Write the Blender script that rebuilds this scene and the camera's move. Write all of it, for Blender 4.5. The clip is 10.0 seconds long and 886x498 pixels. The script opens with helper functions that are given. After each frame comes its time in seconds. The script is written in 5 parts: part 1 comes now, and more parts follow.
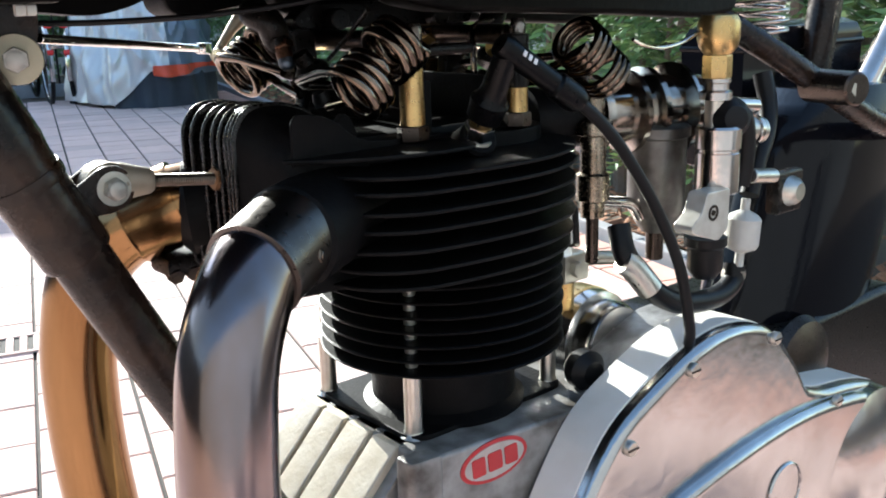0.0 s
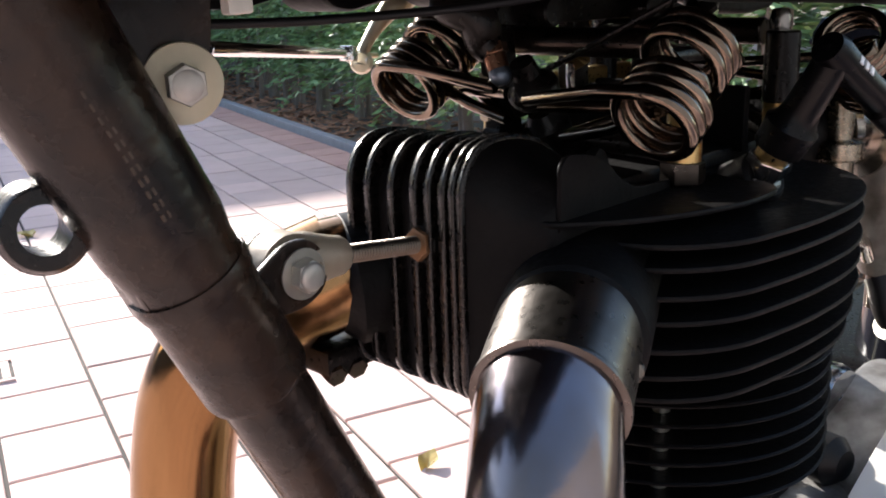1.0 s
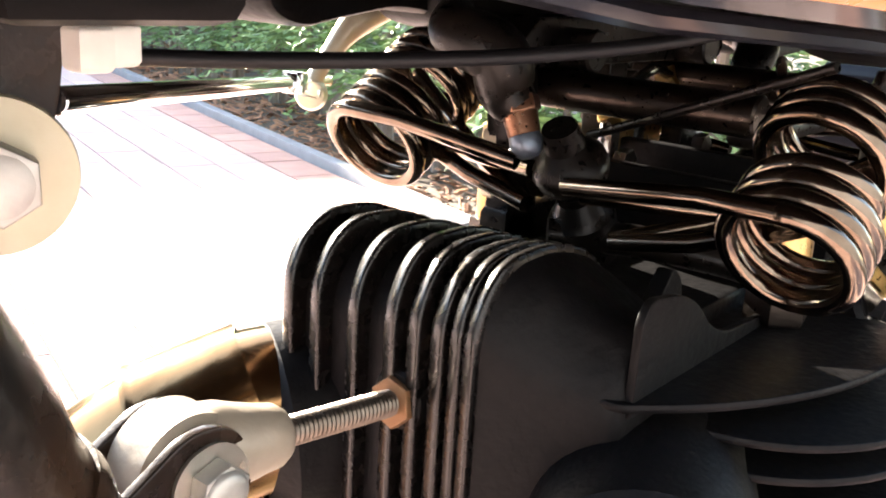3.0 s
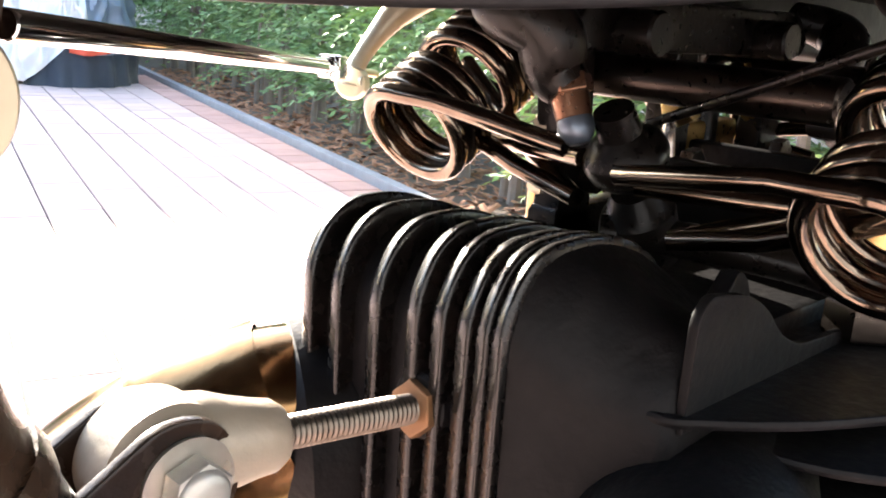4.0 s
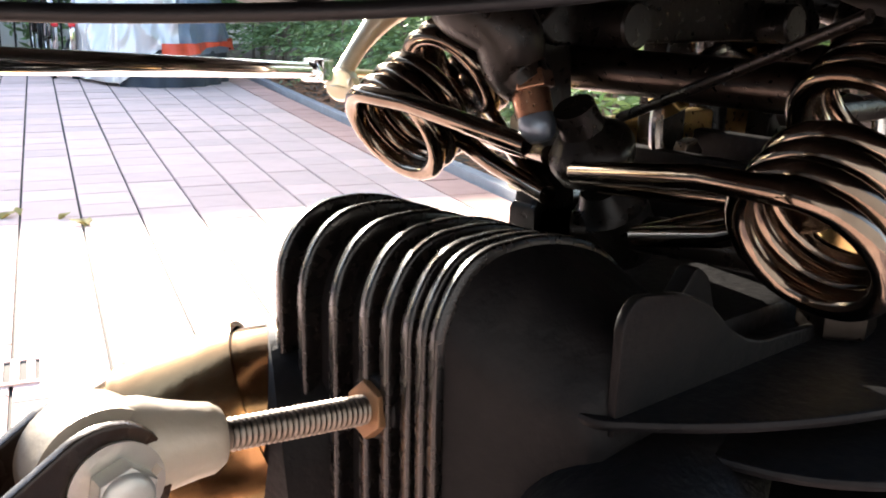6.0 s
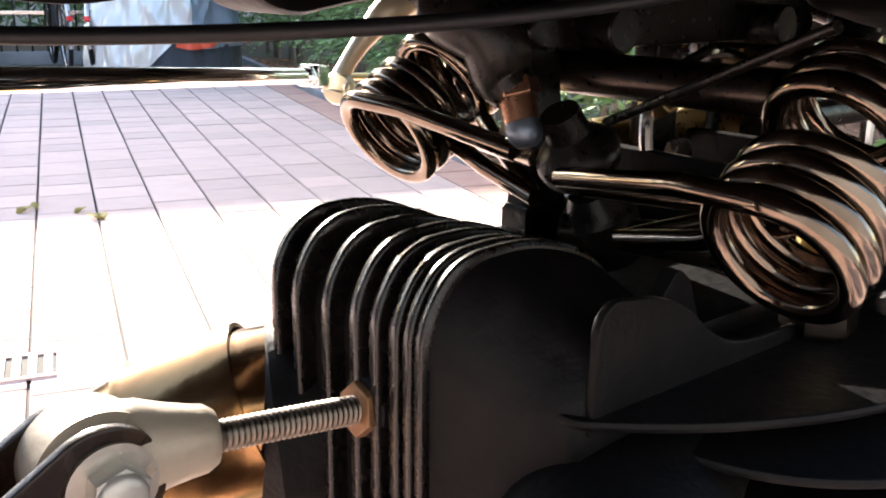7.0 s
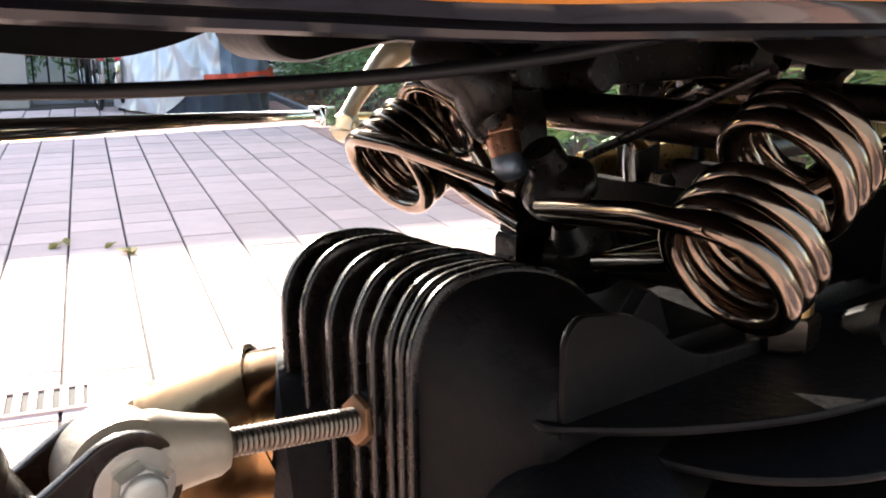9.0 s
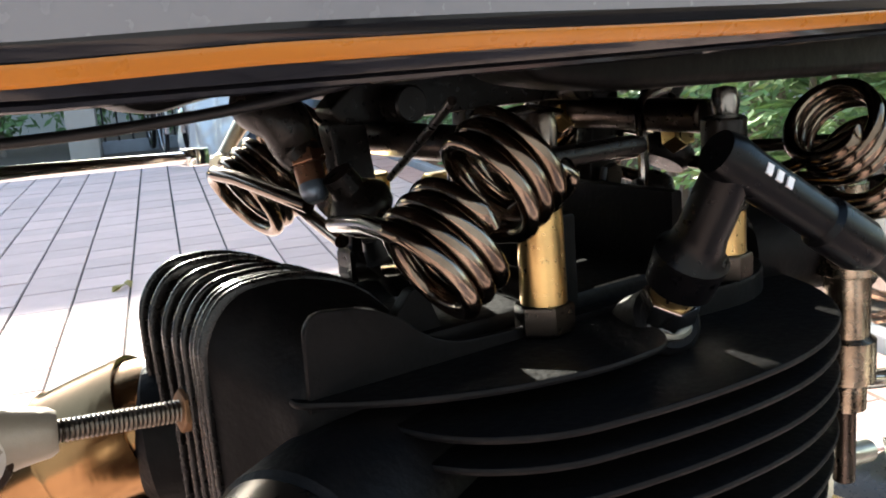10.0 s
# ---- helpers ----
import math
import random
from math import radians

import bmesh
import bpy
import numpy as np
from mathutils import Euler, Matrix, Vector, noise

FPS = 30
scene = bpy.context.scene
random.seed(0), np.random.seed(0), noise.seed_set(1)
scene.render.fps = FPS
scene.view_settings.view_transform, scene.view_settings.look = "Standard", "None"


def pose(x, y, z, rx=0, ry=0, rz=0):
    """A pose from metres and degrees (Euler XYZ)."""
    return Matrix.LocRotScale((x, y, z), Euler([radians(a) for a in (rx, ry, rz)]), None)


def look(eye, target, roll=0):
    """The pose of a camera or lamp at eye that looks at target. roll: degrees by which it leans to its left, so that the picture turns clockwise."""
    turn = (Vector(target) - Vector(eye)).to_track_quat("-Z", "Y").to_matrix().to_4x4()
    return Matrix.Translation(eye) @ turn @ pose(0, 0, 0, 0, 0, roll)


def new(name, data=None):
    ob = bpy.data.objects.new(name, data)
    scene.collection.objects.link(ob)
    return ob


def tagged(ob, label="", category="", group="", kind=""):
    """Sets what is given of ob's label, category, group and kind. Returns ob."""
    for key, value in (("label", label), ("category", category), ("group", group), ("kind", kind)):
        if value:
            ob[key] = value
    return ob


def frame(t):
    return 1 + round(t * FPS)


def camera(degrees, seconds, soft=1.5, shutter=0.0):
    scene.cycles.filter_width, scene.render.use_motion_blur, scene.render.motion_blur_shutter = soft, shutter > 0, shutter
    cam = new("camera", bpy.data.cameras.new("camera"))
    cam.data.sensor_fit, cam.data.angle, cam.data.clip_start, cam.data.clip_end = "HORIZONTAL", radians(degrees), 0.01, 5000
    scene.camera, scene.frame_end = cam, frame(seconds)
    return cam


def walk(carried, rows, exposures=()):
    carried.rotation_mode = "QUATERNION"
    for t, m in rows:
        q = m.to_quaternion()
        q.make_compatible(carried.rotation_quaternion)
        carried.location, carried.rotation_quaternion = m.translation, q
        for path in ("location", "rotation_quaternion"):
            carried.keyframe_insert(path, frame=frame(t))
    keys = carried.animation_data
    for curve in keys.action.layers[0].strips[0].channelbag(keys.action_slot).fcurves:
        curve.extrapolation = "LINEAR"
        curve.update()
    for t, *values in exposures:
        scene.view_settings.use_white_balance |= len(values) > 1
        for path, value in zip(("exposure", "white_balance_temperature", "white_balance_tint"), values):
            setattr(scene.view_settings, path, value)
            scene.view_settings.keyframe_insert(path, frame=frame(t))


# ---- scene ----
cam = camera(50.1, 10.0, 1.9)
PATH = [
    (0, (-0.4804, -0.5689, 0.8123), (0.1454, 0.1683, 0.5572), -1.6),
    (0.5, (-0.4863, -0.4433, 0.8128), (0.1387, 0.2826, 0.5256), -2.4),
    (1, (-0.4823, -0.2994, 0.8170), (0.1999, 0.3796, 0.5460), -1.8),
    (1.5, (-0.4630, -0.1933, 0.8348), (0.2952, 0.4080, 0.5826), 1.3),
    (2, (-0.4352, -0.1833, 0.8254), (0.3103, 0.4269, 0.5574), 0.9),
    (2.5, (-0.3979, -0.1846, 0.8255), (0.3327, 0.4328, 0.5340), 1.5),
    (3, (-0.3843, -0.1637, 0.8242), (0.3638, 0.4388, 0.5458), 3.7),
    (3.2, (-0.3795, -0.1577, 0.8240), (0.3631, 0.4520, 0.5466), 4.2),
    (4.3, (-0.3469, -0.1569, 0.8002), (0.3346, 0.5310, 0.5506), 3.3),
    (4.5, (-0.3438, -0.1571, 0.8033), (0.3312, 0.5340, 0.5450), 2.9),
    (5, (-0.3463, -0.1625, 0.8094), (0.3370, 0.5210, 0.5527), 4.8),
    (5.5, (-0.3327, -0.1751, 0.8083), (0.3161, 0.5427, 0.5558), 2.8),
    (7, (-0.3257, -0.1927, 0.8161), (0.2864, 0.5488, 0.5414), 0.8),
    (7.5, (-0.3271, -0.2005, 0.8137), (0.2776, 0.5508, 0.5494), 0.3),
    (8, (-0.3305, -0.2050, 0.8140), (0.2731, 0.5471, 0.5495), 0.6),
    (8.5, (-0.3311, -0.2101, 0.8192), (0.2651, 0.5470, 0.5520), -0.2),
    (9, (-0.3336, -0.2201, 0.8215), (0.2613, 0.5459, 0.5783), -0.3),
    (9.5, (-0.3326, -0.2448, 0.8334), (0.2651, 0.5183, 0.5875), -2.2),
    (10, (-0.2868, -0.3205, 0.8249), (0.2510, 0.4949, 0.6109), -4.4),
]
walk(cam, [(t, look(eye, to, roll)) for t, eye, to, roll in PATH],
     [(t, ev, 6150 if t < 1 else 6500 if t < 2 else 7200 if t < 4 else 7000 if t < 5 else 7050 if t < 9.5 else 6700, 3 if t < 1 else 12 if t < 9.5 else 4) for t, ev in ((0.0, 1.74), (1.0, 1.64), (1.5, 1.79), (2.0, 2.94), (2.5, 3.29), (3.2, 3.44), (4.5, 3.34), (5.5, 3.04), (7.0, 2.68), (9.0, 2.6), (10.0, 2.3))])

# ---- light ----
world = bpy.data.worlds.new("sky")
scene.world = world
world.use_nodes = True
wn = world.node_tree.nodes
sky = wn.new("ShaderNodeTexSky")
sky.sky_type = "NISHITA"
sky.sun_disc = False
SUN = Vector((0.165, 0.935, 0.36)).normalized()
sky.sun_elevation = math.asin(SUN.z)
sky.sun_rotation = math.atan2(SUN.x, SUN.y)
world.node_tree.links.new(sky.outputs[0], wn["Background"].inputs[0])
wn["Background"].inputs[1].default_value = 0.15
sun = new("sun", bpy.data.lights.new("sun", "SUN"))
sun.data.energy = 5.0
sun.data.angle = radians(0.5)
sun.data.color = (1.0, 0.95, 0.88)
sun.matrix_world = look(SUN * 20, (0, 0, 0))


# ---- materials ----
def material(name, base, rough=0.5, metal=0.0, other=None, scale=40.0, mix=0.5, bump=0.1, bump_scale=200.0,
             rough_var=0.1, per_object=0.0, per_island=0.0, coat=0.0, anis=None, spec=0.5):
    """A surface with colour variation at two scales, roughness variation and fine relief."""
    m = bpy.data.materials.new(name)
    m.use_nodes = True
    nt = m.node_tree
    n, l = nt.nodes, nt.links
    b = n["Principled BSDF"]
    b.inputs["Metallic"].default_value = metal
    b.inputs["Specular IOR Level"].default_value = spec
    b.inputs["Coat Weight"].default_value = coat
    b.inputs["Coat Roughness"].default_value = 0.08
    tc = n.new("ShaderNodeTexCoord")
    src = tc.outputs["Object"]
    if anis:
        mp = n.new("ShaderNodeMapping")
        mp.inputs["Scale"].default_value = anis
        l.new(src, mp.inputs[0])
        src = mp.outputs[0]
    big = n.new("ShaderNodeTexNoise")
    big.inputs["Scale"].default_value = scale
    big.inputs["Detail"].default_value = 5
    fine = n.new("ShaderNodeTexNoise")
    fine.inputs["Scale"].default_value = bump_scale
    fine.inputs["Detail"].default_value = 4
    l.new(src, big.inputs["Vector"])
    l.new(src, fine.inputs["Vector"])
    ramp = n.new("ShaderNodeMapRange")
    ramp.inputs[1].default_value, ramp.inputs[2].default_value = 0.35, 0.68
    ramp.inputs[4].default_value = mix
    l.new(big.outputs[0], ramp.inputs[0])
    mx = n.new("ShaderNodeMix")
    mx.data_type = "RGBA"
    mx.inputs[6].default_value = (*base, 1)
    mx.inputs[7].default_value = (*(other or [c * 0.7 for c in base]), 1)
    l.new(ramp.outputs[0], mx.inputs[0])
    out = mx.outputs[2]
    vary = max(per_object, per_island)
    if vary:
        info = n.new("ShaderNodeObjectInfo") if per_object else n.new("ShaderNodeNewGeometry")
        rnd = info.outputs["Random"] if per_object else info.outputs["Random Per Island"]
        mr = n.new("ShaderNodeMapRange")
        mr.inputs[3].default_value, mr.inputs[4].default_value = 1 - vary, 1 + vary
        l.new(rnd, mr.inputs[0])
        hs = n.new("ShaderNodeHueSaturation")
        l.new(mr.outputs[0], hs.inputs["Value"])
        l.new(out, hs.inputs["Color"])
        out = hs.outputs[0]
    l.new(out, b.inputs["Base Color"])
    rr = n.new("ShaderNodeMapRange")
    rr.inputs[3].default_value, rr.inputs[4].default_value = max(0.02, rough - rough_var), min(1, rough + rough_var)
    l.new(fine.outputs[0], rr.inputs[0])
    l.new(rr.outputs[0], b.inputs["Roughness"])
    if bump:
        bp = n.new("ShaderNodeBump")
        bp.inputs["Strength"].default_value = bump
        bp.inputs["Distance"].default_value = 0.2 / bump_scale
        l.new(fine.outputs[0], bp.inputs["Height"])
        l.new(bp.outputs[0], b.inputs["Normal"])
    return m


FIN_BLACK = material("black_heat_paint", (0.0024, 0.0024, 0.0028), 0.5, other=(0.007, 0.006, 0.006), scale=110, bump=0.6, bump_scale=330, rough_var=0.14, spec=0.11)
FIN_GLOSS = material("black_stove_paint", (0.0028, 0.0024, 0.0023), 0.27, other=(0.008, 0.006, 0.005), scale=60, bump=0.02, bump_scale=220, rough_var=0.06, spec=0.42)
OILY_BLACK = material("oily_black_steel", (0.004, 0.0036, 0.0034), 0.3, other=(0.010, 0.007, 0.005), scale=60, bump=0.3, bump_scale=300, rough_var=0.12, spec=0.2)
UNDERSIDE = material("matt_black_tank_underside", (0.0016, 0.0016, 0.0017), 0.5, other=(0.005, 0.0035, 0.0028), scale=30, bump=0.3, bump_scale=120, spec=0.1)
PAINT_BLACK = material("black_frame_enamel", (0.006, 0.0055, 0.0055), 0.26, other=(0.040, 0.021, 0.012), scale=34, mix=0.7, bump=0.3, bump_scale=120, rough_var=0.14, spec=0.26)
TANK_BLACK = material("black_tank_enamel", (0.007, 0.007, 0.009), 0.08, scale=30, bump=0.02, bump_scale=40, rough_var=0.03, spec=0.32)
BOX_BLACK = material("black_stoved_enamel", (0.006, 0.006, 0.008), 0.12, scale=30, bump=0.03, bump_scale=60, rough_var=0.04, coat=0.05, spec=0.16)
TANK_ORANGE = material("orange_lining", (0.36, 0.122, 0.004), 0.3, other=(0.30, 0.096, 0.0035), scale=40, bump=0.05)
TANK_WHITE = material("silver_grey_panel", (0.165, 0.165, 0.175), 0.25, scale=8, mix=0.2, bump=0.02)
CHROME = material("worn_chrome", (0.62, 0.58, 0.55), 0.16, 1.0, other=(0.42, 0.34, 0.28), scale=35, mix=0.5, bump=0.06, bump_scale=160, rough_var=0.08)
PIPE_TINT = material("heat_tinted_chrome", (0.27, 0.245, 0.27), 0.19, 1.0, other=(0.17, 0.115, 0.08), scale=22, mix=0.9, bump=0.1, bump_scale=120, rough_var=0.08, anis=(1, 1, 0.12))
SLEEVE = material("dull_burnt_chrome", (0.13, 0.12, 0.112), 0.30, 1.0, other=(0.07, 0.055, 0.045), scale=30, mix=0.8, bump=0.15, bump_scale=200, rough_var=0.1)
PALE_PLATE = material("whitish_plated_cover", (0.7, 0.68, 0.62), 0.35, 0.5, other=(0.4, 0.36, 0.3), scale=70, bump=0.2, bump_scale=300)
# Heat-tinted chrome, browned further to hold the reflection of sunlit paving.
PIPE_BROWN = material("heat_tint_with_warm_reflection", (0.30, 0.175, 0.08), 0.17, 1.0, other=(0.17, 0.085, 0.035), scale=18, mix=0.95, bump=0.08, bump_scale=120, rough_var=0.08, anis=(1, 1, 0.12))
PALE = material("cream_plated_metal", (0.66, 0.6, 0.46), 0.4, 0.8, other=(0.5, 0.42, 0.28), scale=120, bump=0.2, bump_scale=400)
# Cool grey of the added walls, picked for their bounce and reflections.
TIMBER = material("slate_grey_painted_timber", (0.125, 0.135, 0.15), 0.7, other=(0.085, 0.092, 0.105), scale=4, bump=0.4, bump_scale=60, anis=(6, 6, 0.4))
STEEL = material("zinc_plated_steel", (0.6, 0.58, 0.52), 0.35, 1.0, other=(0.45, 0.42, 0.36), scale=120, bump=0.2, bump_scale=500, rough_var=0.1)
RUST = material("rusty_thread_steel", (0.16, 0.14, 0.12), 0.36, 1.0, other=(0.10, 0.07, 0.05), scale=150, bump=0.3, bump_scale=600)
RUSTY_NUT = material("rust_brown_nut", (0.24, 0.125, 0.06), 0.5, 0.6, other=(0.09, 0.045, 0.025), scale=140, bump=0.4, bump_scale=500)
WASHER = material("yellowed_plated_washer", (0.50, 0.46, 0.34), 0.5, 0.35, other=(0.40, 0.36, 0.25), scale=90, bump=0.15, bump_scale=400)
ZINC = material("weathered_zinc", (0.42, 0.41, 0.38), 0.42, 0.55, other=(0.30, 0.285, 0.25), scale=160, bump=0.25, bump_scale=500)
SPRING = material("oiled_spring_steel", (0.225, 0.18, 0.14), 0.14, 1.0, other=(0.075, 0.05, 0.034), scale=55, mix=0.9, bump=0.10, bump_scale=260, rough_var=0.08)
# Aluminium lightened in colour to stand in for direct sun.
CAST_SUNLIT = material("sunlit_flank_aluminium", (0.78, 0.76, 0.72), 0.5, 0.15, other=(0.66, 0.63, 0.57), scale=25, mix=0.6, bump=0.15, bump_scale=250)
# Cast aluminium with warm sunlight mixed into its cream colour.
CAST_SUN_CREAM = material("sun_creamed_cast_aluminium", (0.55, 0.50, 0.40), 0.5, 0.2, other=(0.38, 0.31, 0.21), scale=45, mix=0.7, bump=0.4, bump_scale=260)
CARB = material("stained_alloy", (0.17, 0.165, 0.155), 0.38, 0.7, other=(0.05, 0.042, 0.035), scale=40, mix=0.95, bump=0.4, bump_scale=240)
RING_CHROME = material("tarnished_plating", (0.50, 0.47, 0.43), 0.14, 1.0, other=(0.16, 0.12, 0.09), scale=50, mix=0.9, bump=0.06, bump_scale=160, rough_var=0.08)
DARK_CHROME = material("stained_plating", (0.30, 0.28, 0.26), 0.2, 1.0, other=(0.08, 0.06, 0.045), scale=45, mix=0.95, bump=0.1, bump_scale=160, rough_var=0.1)
CAST = material("grey_cast_aluminium", (0.37, 0.365, 0.355), 0.45, 0.4, other=(0.075, 0.065, 0.056), scale=34, mix=0.95, bump=0.45, bump_scale=240)
POLISHED = material("polished_aluminium", (0.50, 0.495, 0.49), 0.19, 1.0, other=(0.36, 0.345, 0.335), scale=18, mix=0.7, bump=0.14, bump_scale=70, rough_var=0.09)
BRASS = material("tarnished_brass", (0.62, 0.43, 0.18), 0.3, 1.0, other=(0.4, 0.26, 0.12), scale=80, bump=0.15, bump_scale=400)
CAP_BLACK = material("black_moulded_resin", (0.0022, 0.0022, 0.0026), 0.30, scale=60, bump=0.06, bump_scale=300, spec=0.16)
JET = material("stained_pale_metal", (0.36, 0.31, 0.24), 0.26, 1.0, other=(0.13, 0.10, 0.07), scale=70, mix=0.9, bump=0.12, bump_scale=300)
RUBBER = material("black_rubber", (0.006, 0.006, 0.0068), 0.42, scale=60, bump=0.2, bump_scale=500, spec=0.22)
RED = material("red_badge_enamel", (0.5, 0.035, 0.04), 0.35, scale=80, bump=0.05)
SILVER = material("badge_silver", (0.6, 0.58, 0.55), 0.4, 0.8, scale=80)
PRINT = material("white_print", (0.75, 0.75, 0.75), 0.5)
PLASTIC = material("milky_plastic", (0.55, 0.54, 0.5), 0.35, scale=60)
DARKSTEEL = material("dark_oily_steel", (0.08, 0.065, 0.055), 0.3, 1.0, other=(0.04, 0.03, 0.025), scale=60, bump=0.2, bump_scale=400)
COPPERED = material("oiled_brown_steel", (0.2, 0.1, 0.06), 0.3, 0.9, other=(0.09, 0.045, 0.03), scale=90, bump=0.2, bump_scale=500)
BLUED = material("blued_steel", (0.12, 0.15, 0.19), 0.35, 0.8, scale=90, bump=0.1, bump_scale=500)
EYE_METAL = material("cream_zinc_casting", (0.34, 0.29, 0.23), 0.45, 0.3, other=(0.24, 0.19, 0.14), scale=60, bump=0.4, bump_scale=260)
BRIGHT_CHROME = material("bright_chrome", (0.80, 0.80, 0.79), 0.06, 1.0, other=(0.74, 0.73, 0.71), scale=40, mix=0.3, bump=0.0, rough_var=0.02)
PAVER = material("pink_concrete_paver", (0.67, 0.485, 0.430), 0.85, other=(0.59, 0.415, 0.355), scale=9, mix=0.6, bump=0.35, bump_scale=220, per_object=0.1)
PAVER_FAR = material("pink_concrete_paving", (0.67, 0.485, 0.430), 0.85, other=(0.59, 0.415, 0.355), scale=9, mix=0.6, bump=0.35, bump_scale=220, per_island=0.1)
PAVER_RED = material("reddish_concrete_paver", (0.60, 0.355, 0.29), 0.85, other=(0.50, 0.28, 0.225), scale=9, mix=0.6, bump=0.35, bump_scale=220, per_island=0.12)
JOINT = material("dark_joint_sand", (0.03, 0.025, 0.022), 0.95, scale=30, bump=0.4)
STAMPED = material("worn_stamped_paint", (0.06, 0.04, 0.026), 0.5, other=(0.03, 0.02, 0.014), scale=90, bump=0.3, bump_scale=400)
EARTH = material("dry_garden_soil", (0.11, 0.08, 0.055), 0.95, other=(0.07, 0.05, 0.035), scale=6, bump=0.6, bump_scale=60)
KERB = material("grey_concrete_edging", (0.3, 0.3, 0.31), 0.85, scale=12, bump=0.4, bump_scale=150)
BARK = material("bark_chip", (0.36, 0.17, 0.09), 0.9, other=(0.16, 0.08, 0.05), scale=20, bump=0.4, per_island=0.45)
LEAF = material("conifer_green", (0.15, 0.25, 0.09), 0.6, other=(0.21, 0.32, 0.13), scale=5, mix=0.8, bump=0.1, per_island=0.4)
TRUNK = material("hedge_trunk_bark", (0.2, 0.16, 0.13), 0.9, scale=40, bump=0.5, bump_scale=90)
YELLOW_LEAF = material("dry_yellow_leaf", (0.5, 0.42, 0.15), 0.7, other=(0.35, 0.25, 0.08), scale=60)
TARP = material("silver_tarpaulin", (0.66, 0.64, 0.62), 0.36, 0.35, other=(0.54, 0.53, 0.53), scale=2.5, bump=0.12, bump_scale=10, anis=(1, 1, 0.35))
TARP_BLUE = material("blue_grey_tarpaulin", (0.2, 0.25, 0.32), 0.35, 0.1, scale=3, bump=0.2, bump_scale=14)
CLOTH_DARK = material("navy_cover_skirt", (0.035, 0.045, 0.06), 0.7, scale=5, bump=0.3, bump_scale=30)
CLOTH_RED = material("red_cover_band", (0.75, 0.09, 0.035), 0.55, scale=8)
RED_LENS = material("red_reflector", (0.7, 0.02, 0.03), 0.2, scale=40)
POST = material("sandstone_post", (0.5, 0.42, 0.35), 0.85, other=(0.42, 0.34, 0.27), scale=5, bump=0.4, bump_scale=60)
WALL = material("rendered_house_wall", (0.62, 0.57, 0.5), 0.9, scale=2, mix=0.3, bump=0.3, bump_scale=80)


# ---- shape helpers ----
def finish(bm, angle=35):
    bmesh.ops.recalc_face_normals(bm, faces=bm.faces)
    me = bpy.data.meshes.new("mesh")
    bm.to_mesh(me)
    bm.free()
    me.polygons.foreach_set("use_smooth", [True] * len(me.polygons))
    me.set_sharp_from_angle(angle=radians(angle))
    return me


def part(name, bm, mat, parent=None, label="", angle=35):
    """Links a bmesh as one mesh object under a thing or under a part."""
    me = finish(bm, angle)
    me.name = name
    me.materials.append(mat)
    ob = new(name, me)
    # flat faces stay flat up to their rounded edges
    even = ob.modifiers.new("even_normals", "WEIGHTED_NORMAL")
    even.keep_sharp = True
    if parent:
        ob.parent = parent
    if label:
        ob["label"] = label
    return ob


def thing(name, label, category, group="", kind="", at=(0, 0, 0)):
    ob = new(name)
    ob.empty_display_size = 0.05
    ob.location = at
    return tagged(ob, label, category, group, kind)


def frame_of(a, b):
    """A matrix at a whose z axis points to b."""
    d = Vector(b) - Vector(a)
    return Matrix.Translation(a) @ d.to_track_quat("Z", "Y").to_matrix().to_4x4()


def lathe(profile, m=None, seg=32, bm=None):
    """Turns (radius, z) pairs about the z axis of m."""
    bm = bm or bmesh.new()
    m = m or Matrix()
    rings = []
    for r, z in profile:
        if r < 1e-6:
            rings.append([bm.verts.new(m @ Vector((0, 0, z)))])
        else:
            rings.append([bm.verts.new(m @ Vector((r * math.cos(2 * math.pi * i / seg), r * math.sin(2 * math.pi * i / seg), z))) for i in range(seg)])
    for a, b in zip(rings, rings[1:]):
        for i in range(seg):
            j = (i + 1) % seg
            vs = [a[i % len(a)], a[j % len(a)], b[j % len(b)], b[i % len(b)]]
            vs = list(dict.fromkeys(vs))
            if len(vs) > 2:
                bm.faces.new(vs)
    return bm


def rod(a, b, r, r2=None, bevel=0.0, seg=24, bm=None):
    """A round bar from a to b with slightly rounded ends."""
    h = (Vector(b) - Vector(a)).length
    r2 = r if r2 is None else r2
    e = bevel or min(r, r2) * 0.12
    return lathe([(0, 0), (r - e, 0), (r, e), (r2, h - e), (r2 - e, h), (0, h)], frame_of(a, b), seg, bm)


def smooth_path(pts, n=8):
    """A curve through the points."""
    p = [Vector(q) for q in pts]
    p = [2 * p[0] - p[1]] + p + [2 * p[-1] - p[-2]]
    out = []
    for i in range(1, len(p) - 2):
        for k in range(n):
            t = k / n
            a, b, c, d = p[i - 1], p[i], p[i + 1], p[i + 2]
            out.append(0.5 * (2 * b + (c - a) * t + (2 * a - 5 * b + 4 * c - d) * t * t + (3 * b - a - 3 * c + d) * t ** 3))
    out.append(p[-2])
    return out


